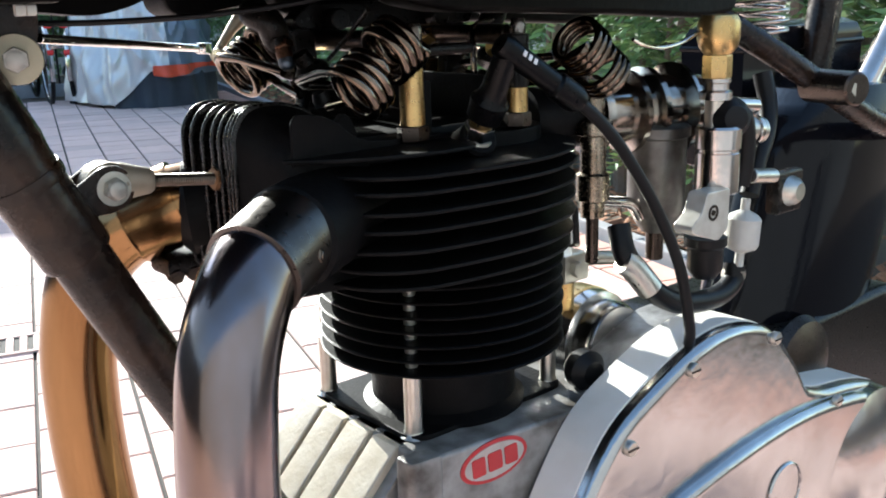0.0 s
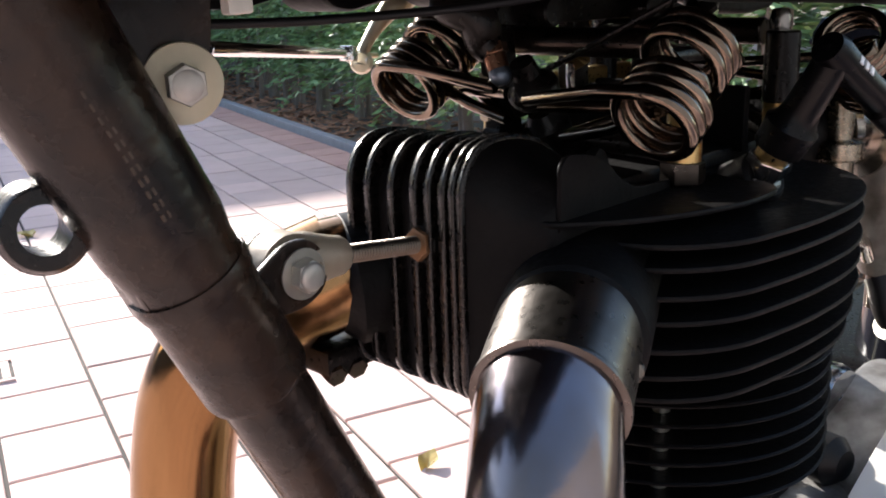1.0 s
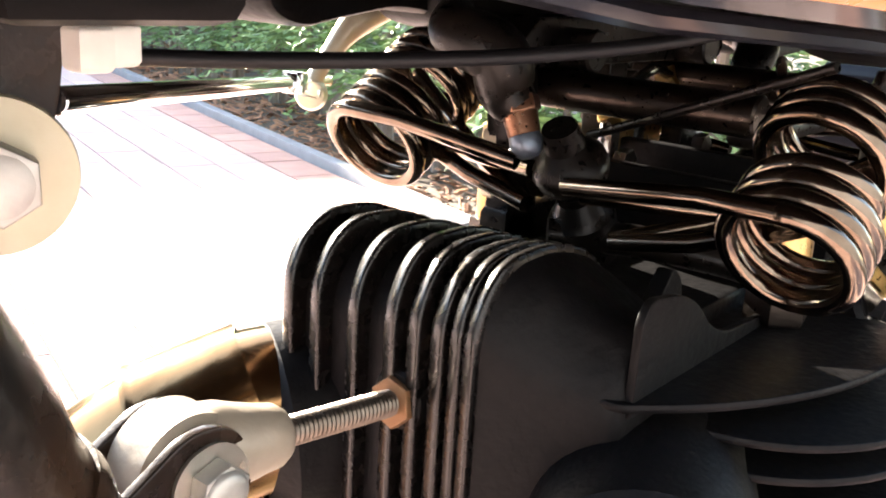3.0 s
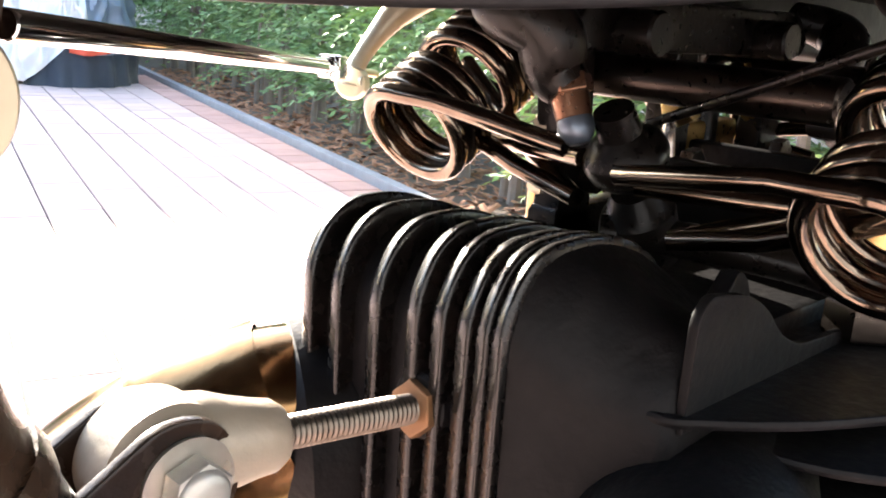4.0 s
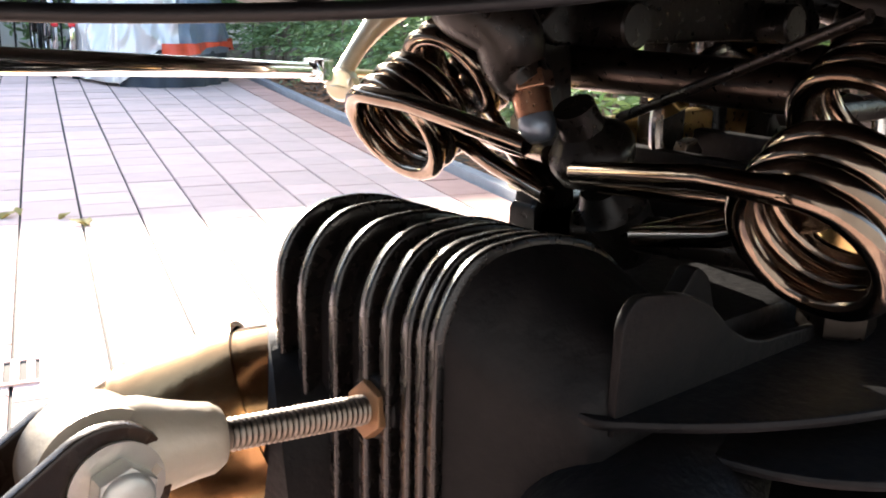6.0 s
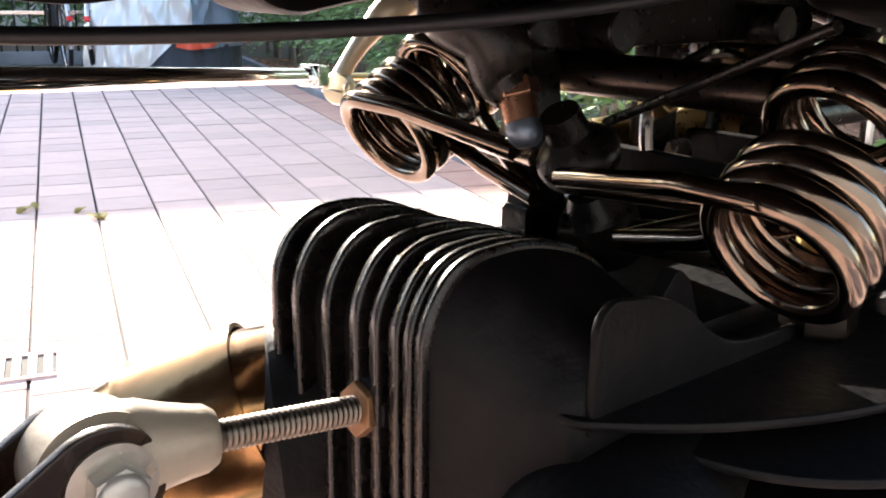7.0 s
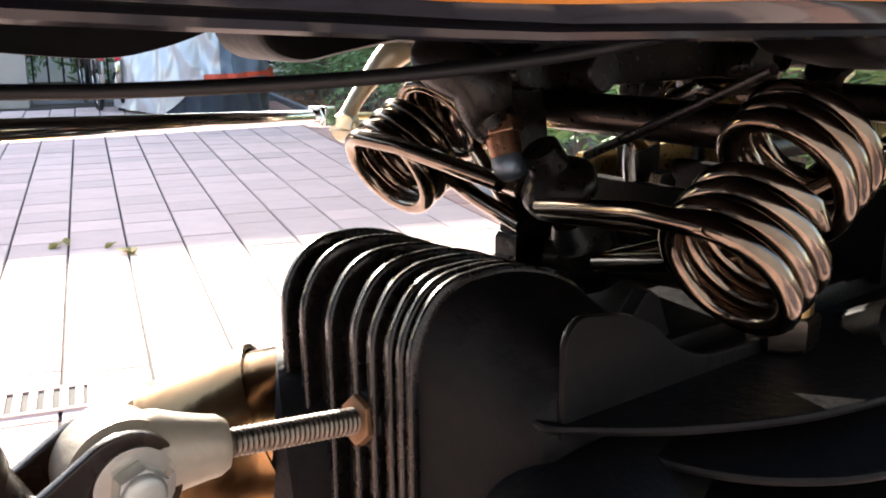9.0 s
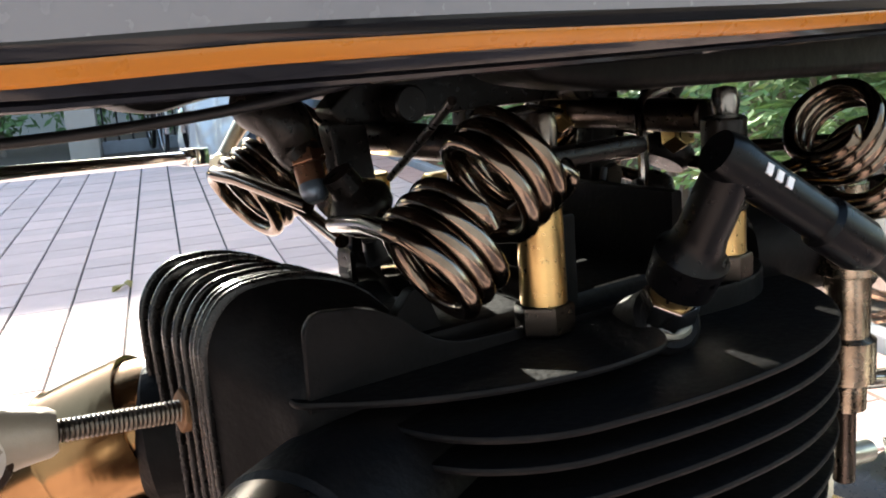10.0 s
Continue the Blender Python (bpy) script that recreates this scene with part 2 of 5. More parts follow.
def sweep(pts, r, seg=16, bm=None, cap=True):
    """A tube along the points; r is a number or a function of 0..1."""
    bm = bm or bmesh.new()
    pts = [Vector(p) for p in pts]
    n = len(pts)
    up = None
    rings = []
    for i, p in enumerate(pts):
        d = (pts[min(i + 1, n - 1)] - pts[max(i - 1, 0)]).normalized()
        if up is None:
            up = d.orthogonal().normalized()
        up = (up - d * up.dot(d)).normalized()
        side = d.cross(up)
        rr = r(i / (n - 1)) if callable(r) else r
        rings.append([bm.verts.new(p + (up * math.cos(2 * math.pi * k / seg) + side * math.sin(2 * math.pi * k / seg)) * rr) for k in range(seg)])
    for a, b in zip(rings, rings[1:]):
        for k in range(seg):
            bm.faces.new((a[k], a[(k + 1) % seg], b[(k + 1) % seg], b[k]))
    if cap:
        bm.faces.new(rings[0][::-1])
        bm.faces.new(rings[-1])
    return bm


def prism(outline, lo, hi, m=None, bevel=0.0, seg=2, bm=None):
    """Extrudes a 2D outline from lo to hi along z of m, with rounded rims."""
    bm = bm or bmesh.new()
    m = m or Matrix()
    new_bm = bmesh.new()
    vs = [new_bm.verts.new((x, y, lo)) for x, y in outline]
    f = new_bm.faces.new(vs)
    ext = bmesh.ops.extrude_face_region(new_bm, geom=[f])
    top = [v for v in ext["geom"] if isinstance(v, bmesh.types.BMVert)]
    bmesh.ops.translate(new_bm, verts=top, vec=(0, 0, hi - lo))
    if bevel:
        rims = [e for e in new_bm.edges if abs(e.verts[0].co.z - e.verts[1].co.z) < 1e-7]
        bmesh.ops.bevel(new_bm, geom=rims, offset=bevel, segments=seg, affect="EDGES", profile=0.5, clamp_overlap=True)
    bmesh.ops.transform(new_bm, matrix=m, verts=new_bm.verts)
    return merge(bm, new_bm)


def merge(bm, other):
    me = bpy.data.meshes.new("tmp")
    other.to_mesh(me)
    other.free()
    bm.from_mesh(me)
    bpy.data.meshes.remove(me)
    return bm


def rounded(points, radius, n=5):
    """Rounds the corners of a polygon. radius: one number or one a corner."""
    out = []
    k = len(points)
    for i, p in enumerate(points):
        r = radius[i] if isinstance(radius, (list, tuple)) else radius
        p = Vector(p)
        a, b = Vector(points[i - 1]), Vector(points[(i + 1) % k])
        da, db = (a - p), (b - p)
        c = min(r, da.length * 0.49, db.length * 0.49)
        if c < 1e-5:
            out.append(tuple(p))
            continue
        s, e = p + da.normalized() * c, p + db.normalized() * c
        for j in range(n + 1):
            t = j / n
            q = s * (1 - t) ** 2 + p * 2 * t * (1 - t) + e * t * t
            out.append((q.x, q.y))
    return out


def block(x0, x1, y0, y1, z0, z1, bevel=0.003, bm=None):
    return prism([(x0, y0), (x1, y0), (x1, y1), (x0, y1)], z0, z1, None, bevel, 2, bm)


def hexagon(across, a=0.0):
    r = across / math.sqrt(3)
    return [(r * math.cos(a + i * math.pi / 3), r * math.sin(a + i * math.pi / 3)) for i in range(6)]


def hex_head(at, to, across, h, bm=None, turn=0.2):
    """A chamfered hexagon head standing at at and facing to."""
    return prism(hexagon(across, turn), 0, h, frame_of(at, to), h * 0.14, 2, bm)


XZ = Matrix(((1, 0, 0, 0), (0, 0, -1, 0), (0, 1, 0, 0), (0, 0, 0, 1)))  # outline (x, z), extruded along -y


# ---- the motorcycle ----
bike = thing("motorcycle", "vintage black motorcycle with open valve springs parked on paving", "motorcycle")


def mirrored(pts):
    """Closes a near-side outline with its far-side twin."""
    return pts + [(x, -y) for x, y in reversed(pts)]


def barrel():
    at = Matrix.Translation((-0.012, -0.013, 0))
    body = part("cylinder_barrel", lathe([(0, 0.492), (0.066, 0.492), (0.067, 0.5), (0.0587, 0.505), (0.0587, 0.64), (0, 0.64)], at, 64), FIN_BLACK, bike, "black finned cast-iron cylinder")
    for k in range(7):
        z = 0.6170 - k * 0.0110
        r = 0.0980 - 0.0004 * (k * 5 % 3)
        part("fin", lathe([(0.05, z - 0.0028), (r - 0.0016, z - 0.0015), (r - 0.0003, z - 0.0006), (r, z + 0.0002), (r - 0.0012, z + 0.0011), (0.05, z + 0.0020)], at, 96), FIN_BLACK, body)
    for sx in (-1, 1):
        for sy in (-1, 1):
            x, y = sx * 0.0725 - 0.006, sy * 0.0562
            part("stud", lathe([(0, 0.492), (0.0105, 0.492), (0.0105, 0.497), (0.0085, 0.499), (0.0068, 0.502), (0.0068, 0.5475), (0.0048, 0.549), (0.0048, 0.612), (0, 0.612)], Matrix.Translation((x, y, 0)), 20), STEEL, body, "bright cylinder stud")
    return body


def arched(rings, rough=0.0):
    """A fin or cheek of the front box: arched outlines at the given (y, inset), skinned over; rough: unevenness of the casting."""
    bm = bmesh.new()
    rows = []
    for y, i in rings:
        top = 0.7507 - 0.040 * (y + 0.0185) - i
        front = -0.1892 + 0.04 * (y + 0.0185) + i
        out = rounded([(-0.108, 0.623), (-0.169, 0.6195 + i * 0.3), (front, 0.630), (front - 0.0006, top - 0.0165), (front + 0.0112, top - 0.0014), (-0.152, top - 0.0002), (-0.127, top - 0.0085), (-0.111, 0.722), (-0.108, 0.70)], [0, 0.004, 0.008, 0.016, 0.016, 0.04, 0.014, 0.008, 0], 10)
        row = []
        for x, z in out:
            d = noise.noise(Vector((x * 70, y * 12, z * 70))) * rough + noise.noise(Vector((x * 260, y * 60, z * 260))) * rough * 0.45
            away = Vector((x + 0.13, 0, z - 0.685)).normalized() * d
            row.append(bm.verts.new((x + away.x, y + d * 0.6, z + away.z)))
        rows.append(row)
    for p, q in zip(rows, rows[1:]):
        for k in range(len(p)):
            j = (k + 1) % len(p)
            bm.faces.new((p[k], p[j], q[j], q[k]))
    bm.faces.new(rows[0])
    bm.faces.new(rows[-1][::-1])
    bmesh.ops.recalc_face_normals(bm, faces=bm.faces)
    return bm


def head():
    body = part("cylinder_head", prism(rounded(mirrored([(-0.15, -0.05), (0.05, -0.066), (0.085, -0.03)]), 0.03), 0.632, 0.716, None, 0.002), FIN_BLACK, bike, "black finned cylinder head")
    # the near side bulges out over the barrel; the uppermost fin is the shelf below the well wall
    far = [(0.092, 0.01), (0.088, 0.055), (0.045, 0.094), (-0.10, 0.088), (-0.147, 0.073), (-0.1675, 0.0545)]
    near = [(-0.150, -0.056), (-0.140, -0.090), (-0.112, -0.113), (-0.055, -0.1225), (0.005, -0.1215), (0.055, -0.101), (0.086, -0.058)]
    shelf = [(-0.173, -0.057), (-0.150, -0.077), (-0.118, -0.094), (-0.080, -0.103), (-0.050, -0.1005), (-0.040, -0.088), (-0.036, -0.055)]
    soft = [0.004, 0.02, 0.03, 0.03, 0.03, 0.03, 0.03] + [0.03] * 6
    for k, z in enumerate((0.7165, 0.7048, 0.6943, 0.6812, 0.6695, 0.6562, 0.6425, 0.6300)):
        plan = rounded((shelf + far[2:] if k == 0 else near + far), soft[:11] if k == 0 else soft, 6)
        s = 1.0 if k < 6 else 0.985 - 0.02 * (k - 6)
        part("fin", prism([(x * s, y * s) for x, y in plan], z - 0.0026, z + 0.0004, None, 0.0012), FIN_BLACK, body)
    # side wall of the valve well with its wavy rim
    wall = rounded([(-0.1690, 0.712), (-0.1685, 0.7405), (-0.1640, 0.7452), (-0.146, 0.7428), (-0.1335, 0.7370), (-0.1245, 0.7285), (-0.112, 0.7225), (-0.06, 0.7195), (0.0, 0.7195), (0.0, 0.712)], [0, 0.003, 0.004, 0.008, 0.006, 0.006, 0.008, 0.01, 0.01, 0])
    part("well_wall", prism(wall, 0.0560, 0.0590, XZ, 0.0009), FIN_BLACK, body)
    part("well_wall", prism(wall, -0.0545, -0.047, XZ, 0.0009), FIN_BLACK, body)
    web = rounded([(-0.128, 0.715), (-0.128, 0.728), (-0.117, 0.7405), (-0.111, 0.7365), (-0.106, 0.724), (-0.10, 0.715)], 0.003)
    part("well_web", prism(web, 0.036, 0.042, XZ, 0.001), FIN_BLACK, body)
    # finned front box between the exhaust ports
    # the cast rims slope a little towards the far side
    rim = [(-0.0026, 0.012), (-0.0024, 0.003), (-0.0022, 0.0010), (-0.0018, 0.0003), (-0.0013, 0.00004), (-0.0007, 0.0), (0.0002, 0.0001), (0.0012, 0.00034), (0.0022, 0.00067), (0.0032, 0.00107), (0.0039, 0.0017), (0.0042, 0.004), (0.0045, 0.012)]
    for k, y in enumerate((0.0600, 0.0468, 0.0295, 0.0125, 0.0030, -0.0060, -0.0130)):
        part("front_fin", arched([(y + w * (0.75 if k == 6 and w > 0 else 1), i + 0.0004 * (k * 7 % 3)) for w, i in rim], 0.0002), FIN_GLOSS, body, "", 60)
    part("front_core", arched([(0.066, 0.0075), (0.0655, 0.0065), (-0.0185, 0.0065), (-0.019, 0.0075)]), FIN_BLACK, body)
    lip = [(-0.0138, 0.011), (-0.0146, 0.003), (-0.0152, 0.0014), (-0.0160, 0.00085), (-0.0169, 0.0005), (-0.0179, 0.00018), (-0.0188, 0.00004), (-0.0194, 0.0), (-0.0202, 0.0004), (-0.0207, 0.002), (-0.021, 0.011)]
    part("front_fin", arched(lip, 0.0002), FIN_GLOSS, body, "", 60)
    cheek = [(-0.0195, 0.011), (-0.0203, 0.0022), (-0.026, 0.0048), (-0.032, 0.0085), (-0.040, 0.0138), (-0.048, 0.0165), (-0.0540, 0.0185), (-0.0572, 0.0205), (-0.0580, 0.030)]
    part("port_cheek", arched(cheek), FIN_BLACK, body, "", 60)
    part("port_boss", rod((-0.10, -0.03, 0.678), (-0.193, -0.080, 0.672), 0.034, 0.0335, 0.008, 40), FIN_BLACK, body)
    part("port_boss", rod((-0.10, 0.03, 0.676), (-0.190, 0.078, 0.667), 0.036, 0.035, 0.012, 40), FIN_BLACK, body)
    # boss and nut of the head steady stud
    part("stud_boss", rod((-0.165, 0.0095, 0.6995), (-0.1875, 0.0095, 0.700), 0.0115, 0.0095, 0.001), FIN_BLACK, body)
    # valve-well floor and ribs
    part("valve_deck", block(-0.12, 0.06, -0.045, 0.045, 0.712, 0.7235, 0.003), FIN_BLACK, body)
    for x in (-0.05, 0.01):
        part("deck_rib", block(x - 0.003, x + 0.003, -0.05, 0.05, 0.72, 0.757, 0.0015), FIN_BLACK, body)
    part("plug_boss", rod((-0.026, -0.055, 0.70), (-0.0325, -0.084, 0.7185), 0.0165, 0.014, 0.002), FIN_BLACK, body)
    return body


def springs(head_part):
    """Hairpin valve springs: two coils on each side of each valve, with legs to the collar."""
    wire, rad, pitch, turns = 0.0032, 0.0182, 0.0067, 3.2
    for sgn, bases, hub in ((1, ((-0.138, -0.0815, 0.7557), (-0.1090, -0.0775, 0.7765), (-0.1288, 0.0800, 0.7600), (-0.1045, 0.0805, 0.7770)), (-0.1275, 0.761)),
                            (-1, ((0.109, -0.080, 0.750), (0.088, -0.079, 0.7695), (0.096, 0.086, 0.752), (0.068, 0.086, 0.771)), (0.078, 0.763))):
        u = Vector((0.84, 0, 0.54 * sgn))
        v = Vector((0, 1, 0))
        w = Vector((-0.54 * sgn, 0, 0.84))
        for k, base in enumerate(bases):
            base = Vector(base)
            side = -1 if base.y < 0 else 1
            outer = k % 2 == 0
            steps = int(turns * 30)
            # the lower coil's leg runs over its top to the collar, the upper coil's leg from underneath
            turn = 1 if outer else -1
            coil = [base + (w * turn * math.cos(2 * math.pi * i / 30) + v * side * math.sin(2 * math.pi * i / 30)) * rad + u * sgn * pitch * i / 30 for i in range(steps + 1)]
            root = Vector((hub[0] + (0 if outer else 0.010 * sgn), side * 0.010 + 0.004, hub[1] + (0 if outer else -0.004) + (0.005 if side > 0 else 0)))
            start = coil[0]
            leg = [root, root.lerp(start, 0.35) + w * (0.0012 * turn), root.lerp(start, 0.7) + w * (0.0022 * turn)]
            end = coil[-1]
            foot = Vector((hub[0] + 0.016 * sgn, side * 0.016, hub[1] - 0.019))
            if side > 0:
                foot = foot + Vector((0, 0.004, 0.006))
            tail = [end.lerp(foot, 0.3) - w * 0.004, end.lerp(foot, 0.65) - w * 0.005, foot]
            part("valve_spring", sweep(leg + coil + tail, wire, 14), SPRING, bike, "oiled steel hairpin valve spring", 60)


def rocker_gear():
    for cx, sgn in ((-0.122, 1), (0.076, -1)):
        v = Vector((-0.54 * sgn, 0, 0.84))
        c = Vector((cx + 0.004 * sgn, 0.004, 0.756))
        col = part("valve_collar", lathe([(0, -0.006), (0.010, -0.006), (0.0125, -0.003), (0.0135, 0.001), (0.0128, 0.004), (0.0095, 0.0075), (0.007, 0.010), (0.0062, 0.018), (0, 0.018)], frame_of(c + v * 0.006 + Vector((0.012 * sgn, 0, 0.002)), c + v)), OILY_BLACK, bike, "oily black spring collar")
        part("lower_collar", lathe([(0, -0.03), (0.011, -0.03), (0.012, -0.012), (0.010, -0.010), (0.007, -0.004), (0, -0.004)], frame_of(c + Vector((0.012 * sgn, 0, 0)), c + v + Vector((0.012 * sgn, 0, 0)))), OILY_BLACK, col)
        part("spring_seat", sweep(smooth_path([(cx + 0.014 * sgn, 0.012, 0.738), (cx + 0.03 * sgn, -0.01, 0.738), (cx + 0.045 * sgn, -0.04, 0.735), (cx + 0.05 * sgn, -0.055, 0.732)]), 0.006, 12), OILY_BLACK, col)
        tip = Vector((cx - 0.003 * sgn, 0.0125, 0.7720))
        d = Vector((0.02 * sgn, 0.42, 1)).normalized()
        ra = part("rocker_arm", sweep(smooth_path([tip + d * 0.012, tip + d * 0.018 + Vector((-0.002, 0.002, 0)), tip + Vector((-0.006 * sgn, 0.010, 0.028)), tip + Vector((-0.012 * sgn, 0.022, 0.034)), tip + Vector((0.0, 0.034, 0.038))], 6), lambda t: 0.0075 + 0.003 * math.sin(t * 3.1), 16), OILY_BLACK, bike, "dark oily rocker arm")
        part("adjuster_screw", rod(tip + d * 0.002, tip + d * 0.020, 0.0056, 0.0064, 0.001), COPPERED, ra, "brown oiled adjuster screw")
        part("adjuster_nut", prism(hexagon(0.0135, 0.4), 0.010, 0.0155, frame_of(tip, tip + d), 0.0008), COPPERED, ra)
        part("adjuster_tip", lathe([(0, -0.0055), (0.003, -0.005), (0.0050, -0.003), (0.0058, 0.0), (0.0054, 0.003), (0, 0.003)], frame_of(tip, tip + d)), BLUED, ra, "blued steel rocker tip")
        part("rocker_shaft", rod((cx + 0.05 * sgn, 0.02, 0.80), (cx + 0.05 * sgn, 0.058, 0.80), 0.008), OILY_BLACK, ra)
    for x in (-0.0725, 0.028):
        for y in (-0.06, 0.06):
            post = part("rocker_post", rod((x, y, 0.728), (x, y, 0.768), 0.0088, 0.0084), BRASS, bike, "brass rocker post")
            # Black cylinder added to darken the upper half of the rear posts.
            if x > 0:
                part("sleeve", rod((x, y, 0.747), (x, y, 0.786), 0.0096, 0.0094, 0.001), OILY_BLACK, post, "black cylinder around the post's upper half")
            part("nut", hex_head((x, y, 0.7175), (x, y, 1), 0.0195, 0.0115), DARKSTEEL, post)
            part("top_bolt", lathe([(0, 0.784), (0.0055, 0.785), (0.0062, 0.791), (0.0048, 0.797), (0, 0.798)], Matrix.Translation((x + 0.008, y + 0.006, 0)), 20), DARK_CHROME, post)
    part("rocker_bridge", block(-0.073, 0.0, -0.044, -0.034, 0.773, 0.781, 0.003), OILY_BLACK, bike, "dark rocker support bridge")
    bridge = part("rocker_bridge", prism(rounded([(-0.105, 0.800), (-0.098, 0.793), (0.068, 0.793), (0.072, 0.80), (0.06, 0.812), (-0.09, 0.812)], 0.005), -0.05, -0.034, XZ, 0.003), OILY_BLACK, bike, "dark rocker support bridge")
    for x0, x1, lean in ((-0.104, -0.086, 0.006), (-0.034, -0.018, 0.0), (0.046, 0.064, -0.006)):
        foot = rounded([(x0 + lean - 0.003, 0.7245), (x0 + lean, 0.745), (x0, 0.795), (x1, 0.795), (x1 + lean, 0.745), (x1 + lean + 0.003, 0.7245)], 0.004)
        part("bridge_pillar", prism(foot, -0.048, -0.036, XZ, 0.002), OILY_BLACK, bridge)
        part("pillar_nut", hex_head(((x0 + x1) / 2 + lean, 0.032, 0.752), ((x0 + x1) / 2 + lean, -1, 0.752), 0.011, 0.006), DARKSTEEL, bridge)
    part("bridge_foot", block(-0.10, 0.06, 0.036, 0.048, 0.7245, 0.7405, 0.003), OILY_BLACK, bridge)
    part("cross_shaft", rod((-0.075, -0.046, 0.785), (-0.075, 0.06, 0.785), 0.0075), DARKSTEEL, bridge)
    part("cross_shaft", rod((0.035, -0.046, 0.785), (0.035, 0.06, 0.785), 0.0075), DARKSTEEL, bridge)


def exhaust(side):
    if side < 0:
        low = [(-0.222, -0.0945, 0.662), (-0.243, -0.109, 0.642), (-0.256, -0.118, 0.616), (-0.263, -0.124, 0.58), (-0.267, -0.128, 0.53), (-0.268, -0.131, 0.44), (-0.255, -0.132, 0.33)]
    else:
        low = [(-0.214, 0.095, 0.660), (-0.230, 0.112, 0.642), (-0.240, 0.128, 0.618), (-0.246, 0.139, 0.585), (-0.250, 0.146, 0.53), (-0.246, 0.150, 0.44), (-0.23, 0.15, 0.33)]
    k = -1 if side < 0 else 1
    pts = smooth_path([(-0.16, k * 0.061, 0.676), (-0.192, k * 0.079, 0.672)] + low + [(-0.18, k * 0.145, 0.22), (-0.08, k * 0.15, 0.165), (0.15, k * 0.155, 0.15), (0.9, k * 0.19, 0.15)], 8)
    # The far pipe's brown includes the warm light off the paving.
    pipe = part("exhaust_pipe", sweep(pts, 0.0285, 40), PIPE_TINT if side < 0 else PIPE_BROWN, bike, "heat-tinted chrome exhaust pipe" if side < 0 else "heat-tinted exhaust pipe, browned for the paving's warm reflection", 60)
    c0, c1 = Vector((-0.183, k * 0.0745, 0.6745)), Vector(low[0])
    h = (c1 - c0).length
    part("port_sleeve", lathe([(0.029, 0), (0.0308, 0), (0.0311, h * 0.5), (0.0308, h - 0.003), (0.0316, h - 0.001), (0.0313, h + 0.001), (0.0285, h + 0.0015)], frame_of(c0, c1), 56), SLEEVE if side < 0 else PIPE_BROWN, pipe, "dull grey port sleeve with rolled rim")
    if side > 0:
        lug = part("clamp_lug", block(-0.205, -0.172, 0.062, 0.092, 0.621, 0.636, 0.004), OILY_BLACK, pipe, "oily black clamp lug under the port")
        for x in (-0.198, -0.184):
            part("lug_nut", hex_head((x, 0.070, 0.624), (x - 0.01, 0.0, 0.60), 0.011, 0.009), DARKSTEEL, lug)
    b = Vector((-0.190, k * 0.1045, 0.668))
    d = Vector((0.7, k * 0.72, 0)).normalized()
    bolt = part("clamp_bolt", hex_head(b + d * 0.003, b + d, 0.0085, 0.005), RUST, pipe, "rusty clamp bolt")
    part("thread", rod(b - d * 0.006, b + d * 0.009, 0.0028), RUST, bolt)


def crankcase():
    plan = rounded([(-0.099, -0.070), (-0.092, -0.0939), (0.045, -0.11), (0.085, -0.10), (0.11, -0.05), (0.11, 0.07), (-0.085, 0.07), (-0.095, 0.06)], [0.006, 0.006, 0.012, 0.02, 0.03, 0.03, 0.02, 0.01])
    case = part("crankcase", prism(plan, 0.26, 0.4965, None, 0.004, 3), CAST, bike, "dull grey cast aluminium crankcase")
    part("barrel_flange", prism([(x - 0.008, y - 0.004) for x, y in rounded(mirrored([(-0.080, -0.066), (0.084, -0.066)]), 0.02)], 0.488, 0.5005, None, 0.002), FIN_BLACK, case)
    # sloping nose with ribs
    slope = Matrix(((1, 0, 0, 0), (0, 0, -1, 0), (0, 1, 0, 0), (0, 0, 0, 1)))
    nose = [(-0.085, 0.491), (-0.097, 0.491), (-0.200, 0.388), (-0.200, 0.3), (-0.085, 0.3)]
    part("crankcase_nose", prism(nose, -0.07, 0.072, slope, 0.003), CAST, case)
    # Ribs paler than the grey nose: the sun on them is in their colour.
    for y in (0.052, 0.019, -0.014, -0.047):
        rib = [(-0.087, 0.4965), (-0.100, 0.4965), (-0.208, 0.388), (-0.208, 0.365), (-0.089, 0.47)]
        part("nose_rib", prism(rib, -y - 0.0148, -y + 0.0148, slope, 0.0022), CAST_SUN_CREAM, case)
    part("case_lug", prism(rounded([(-0.112, -0.094), (-0.084, -0.098), (-0.084, -0.08), (-0.112, -0.074)], 0.006), 0.4, 0.4985, None, 0.004), CAST, case)
    # oval badge, lying on the near wall
    a, b = Vector((-0.108, -0.092, 0)), Vector((0.045, -0.11, 0))
    d = (b - a).normalized()
    m = Matrix((( d.x, 0, d.y, 0), (d.y, 0, -d.x, 0), (0, 1, 0, 0), (0, 0, 0, 1)))
    c = a + d * 0.07
    m = Matrix.Translation((c.x, c.y, 0.479)) @ m.to_3x3().to_4x4() @ Matrix.Rotation(radians(5), 4, "Z")
    oval = lambda rx, ry: [(rx * math.cos(2 * math.pi * i / 40), ry * math.sin(2 * math.pi * i / 40)) for i in range(40)]
    badge = part("maker_badge", prism(oval(0.031, 0.0165), -0.0005, 0.001, m, 0.0004), RED, case, "red oval maker badge")
    part("badge_field", prism(oval(0.0275, 0.0135), 0.0, 0.0016, m, 0.0003), SILVER, badge)
    for x0, x1 in ((-0.021, -0.009), (-0.0065, 0.0065), (0.009, 0.021)):
        part("badge_mark", prism(rounded([(x0, -0.0075), (x1, -0.0075), (x1, 0.0075), (x0, 0.0075)], 0.002), 0.0, 0.0024, m, 0.0003), RED, badge)
    return case


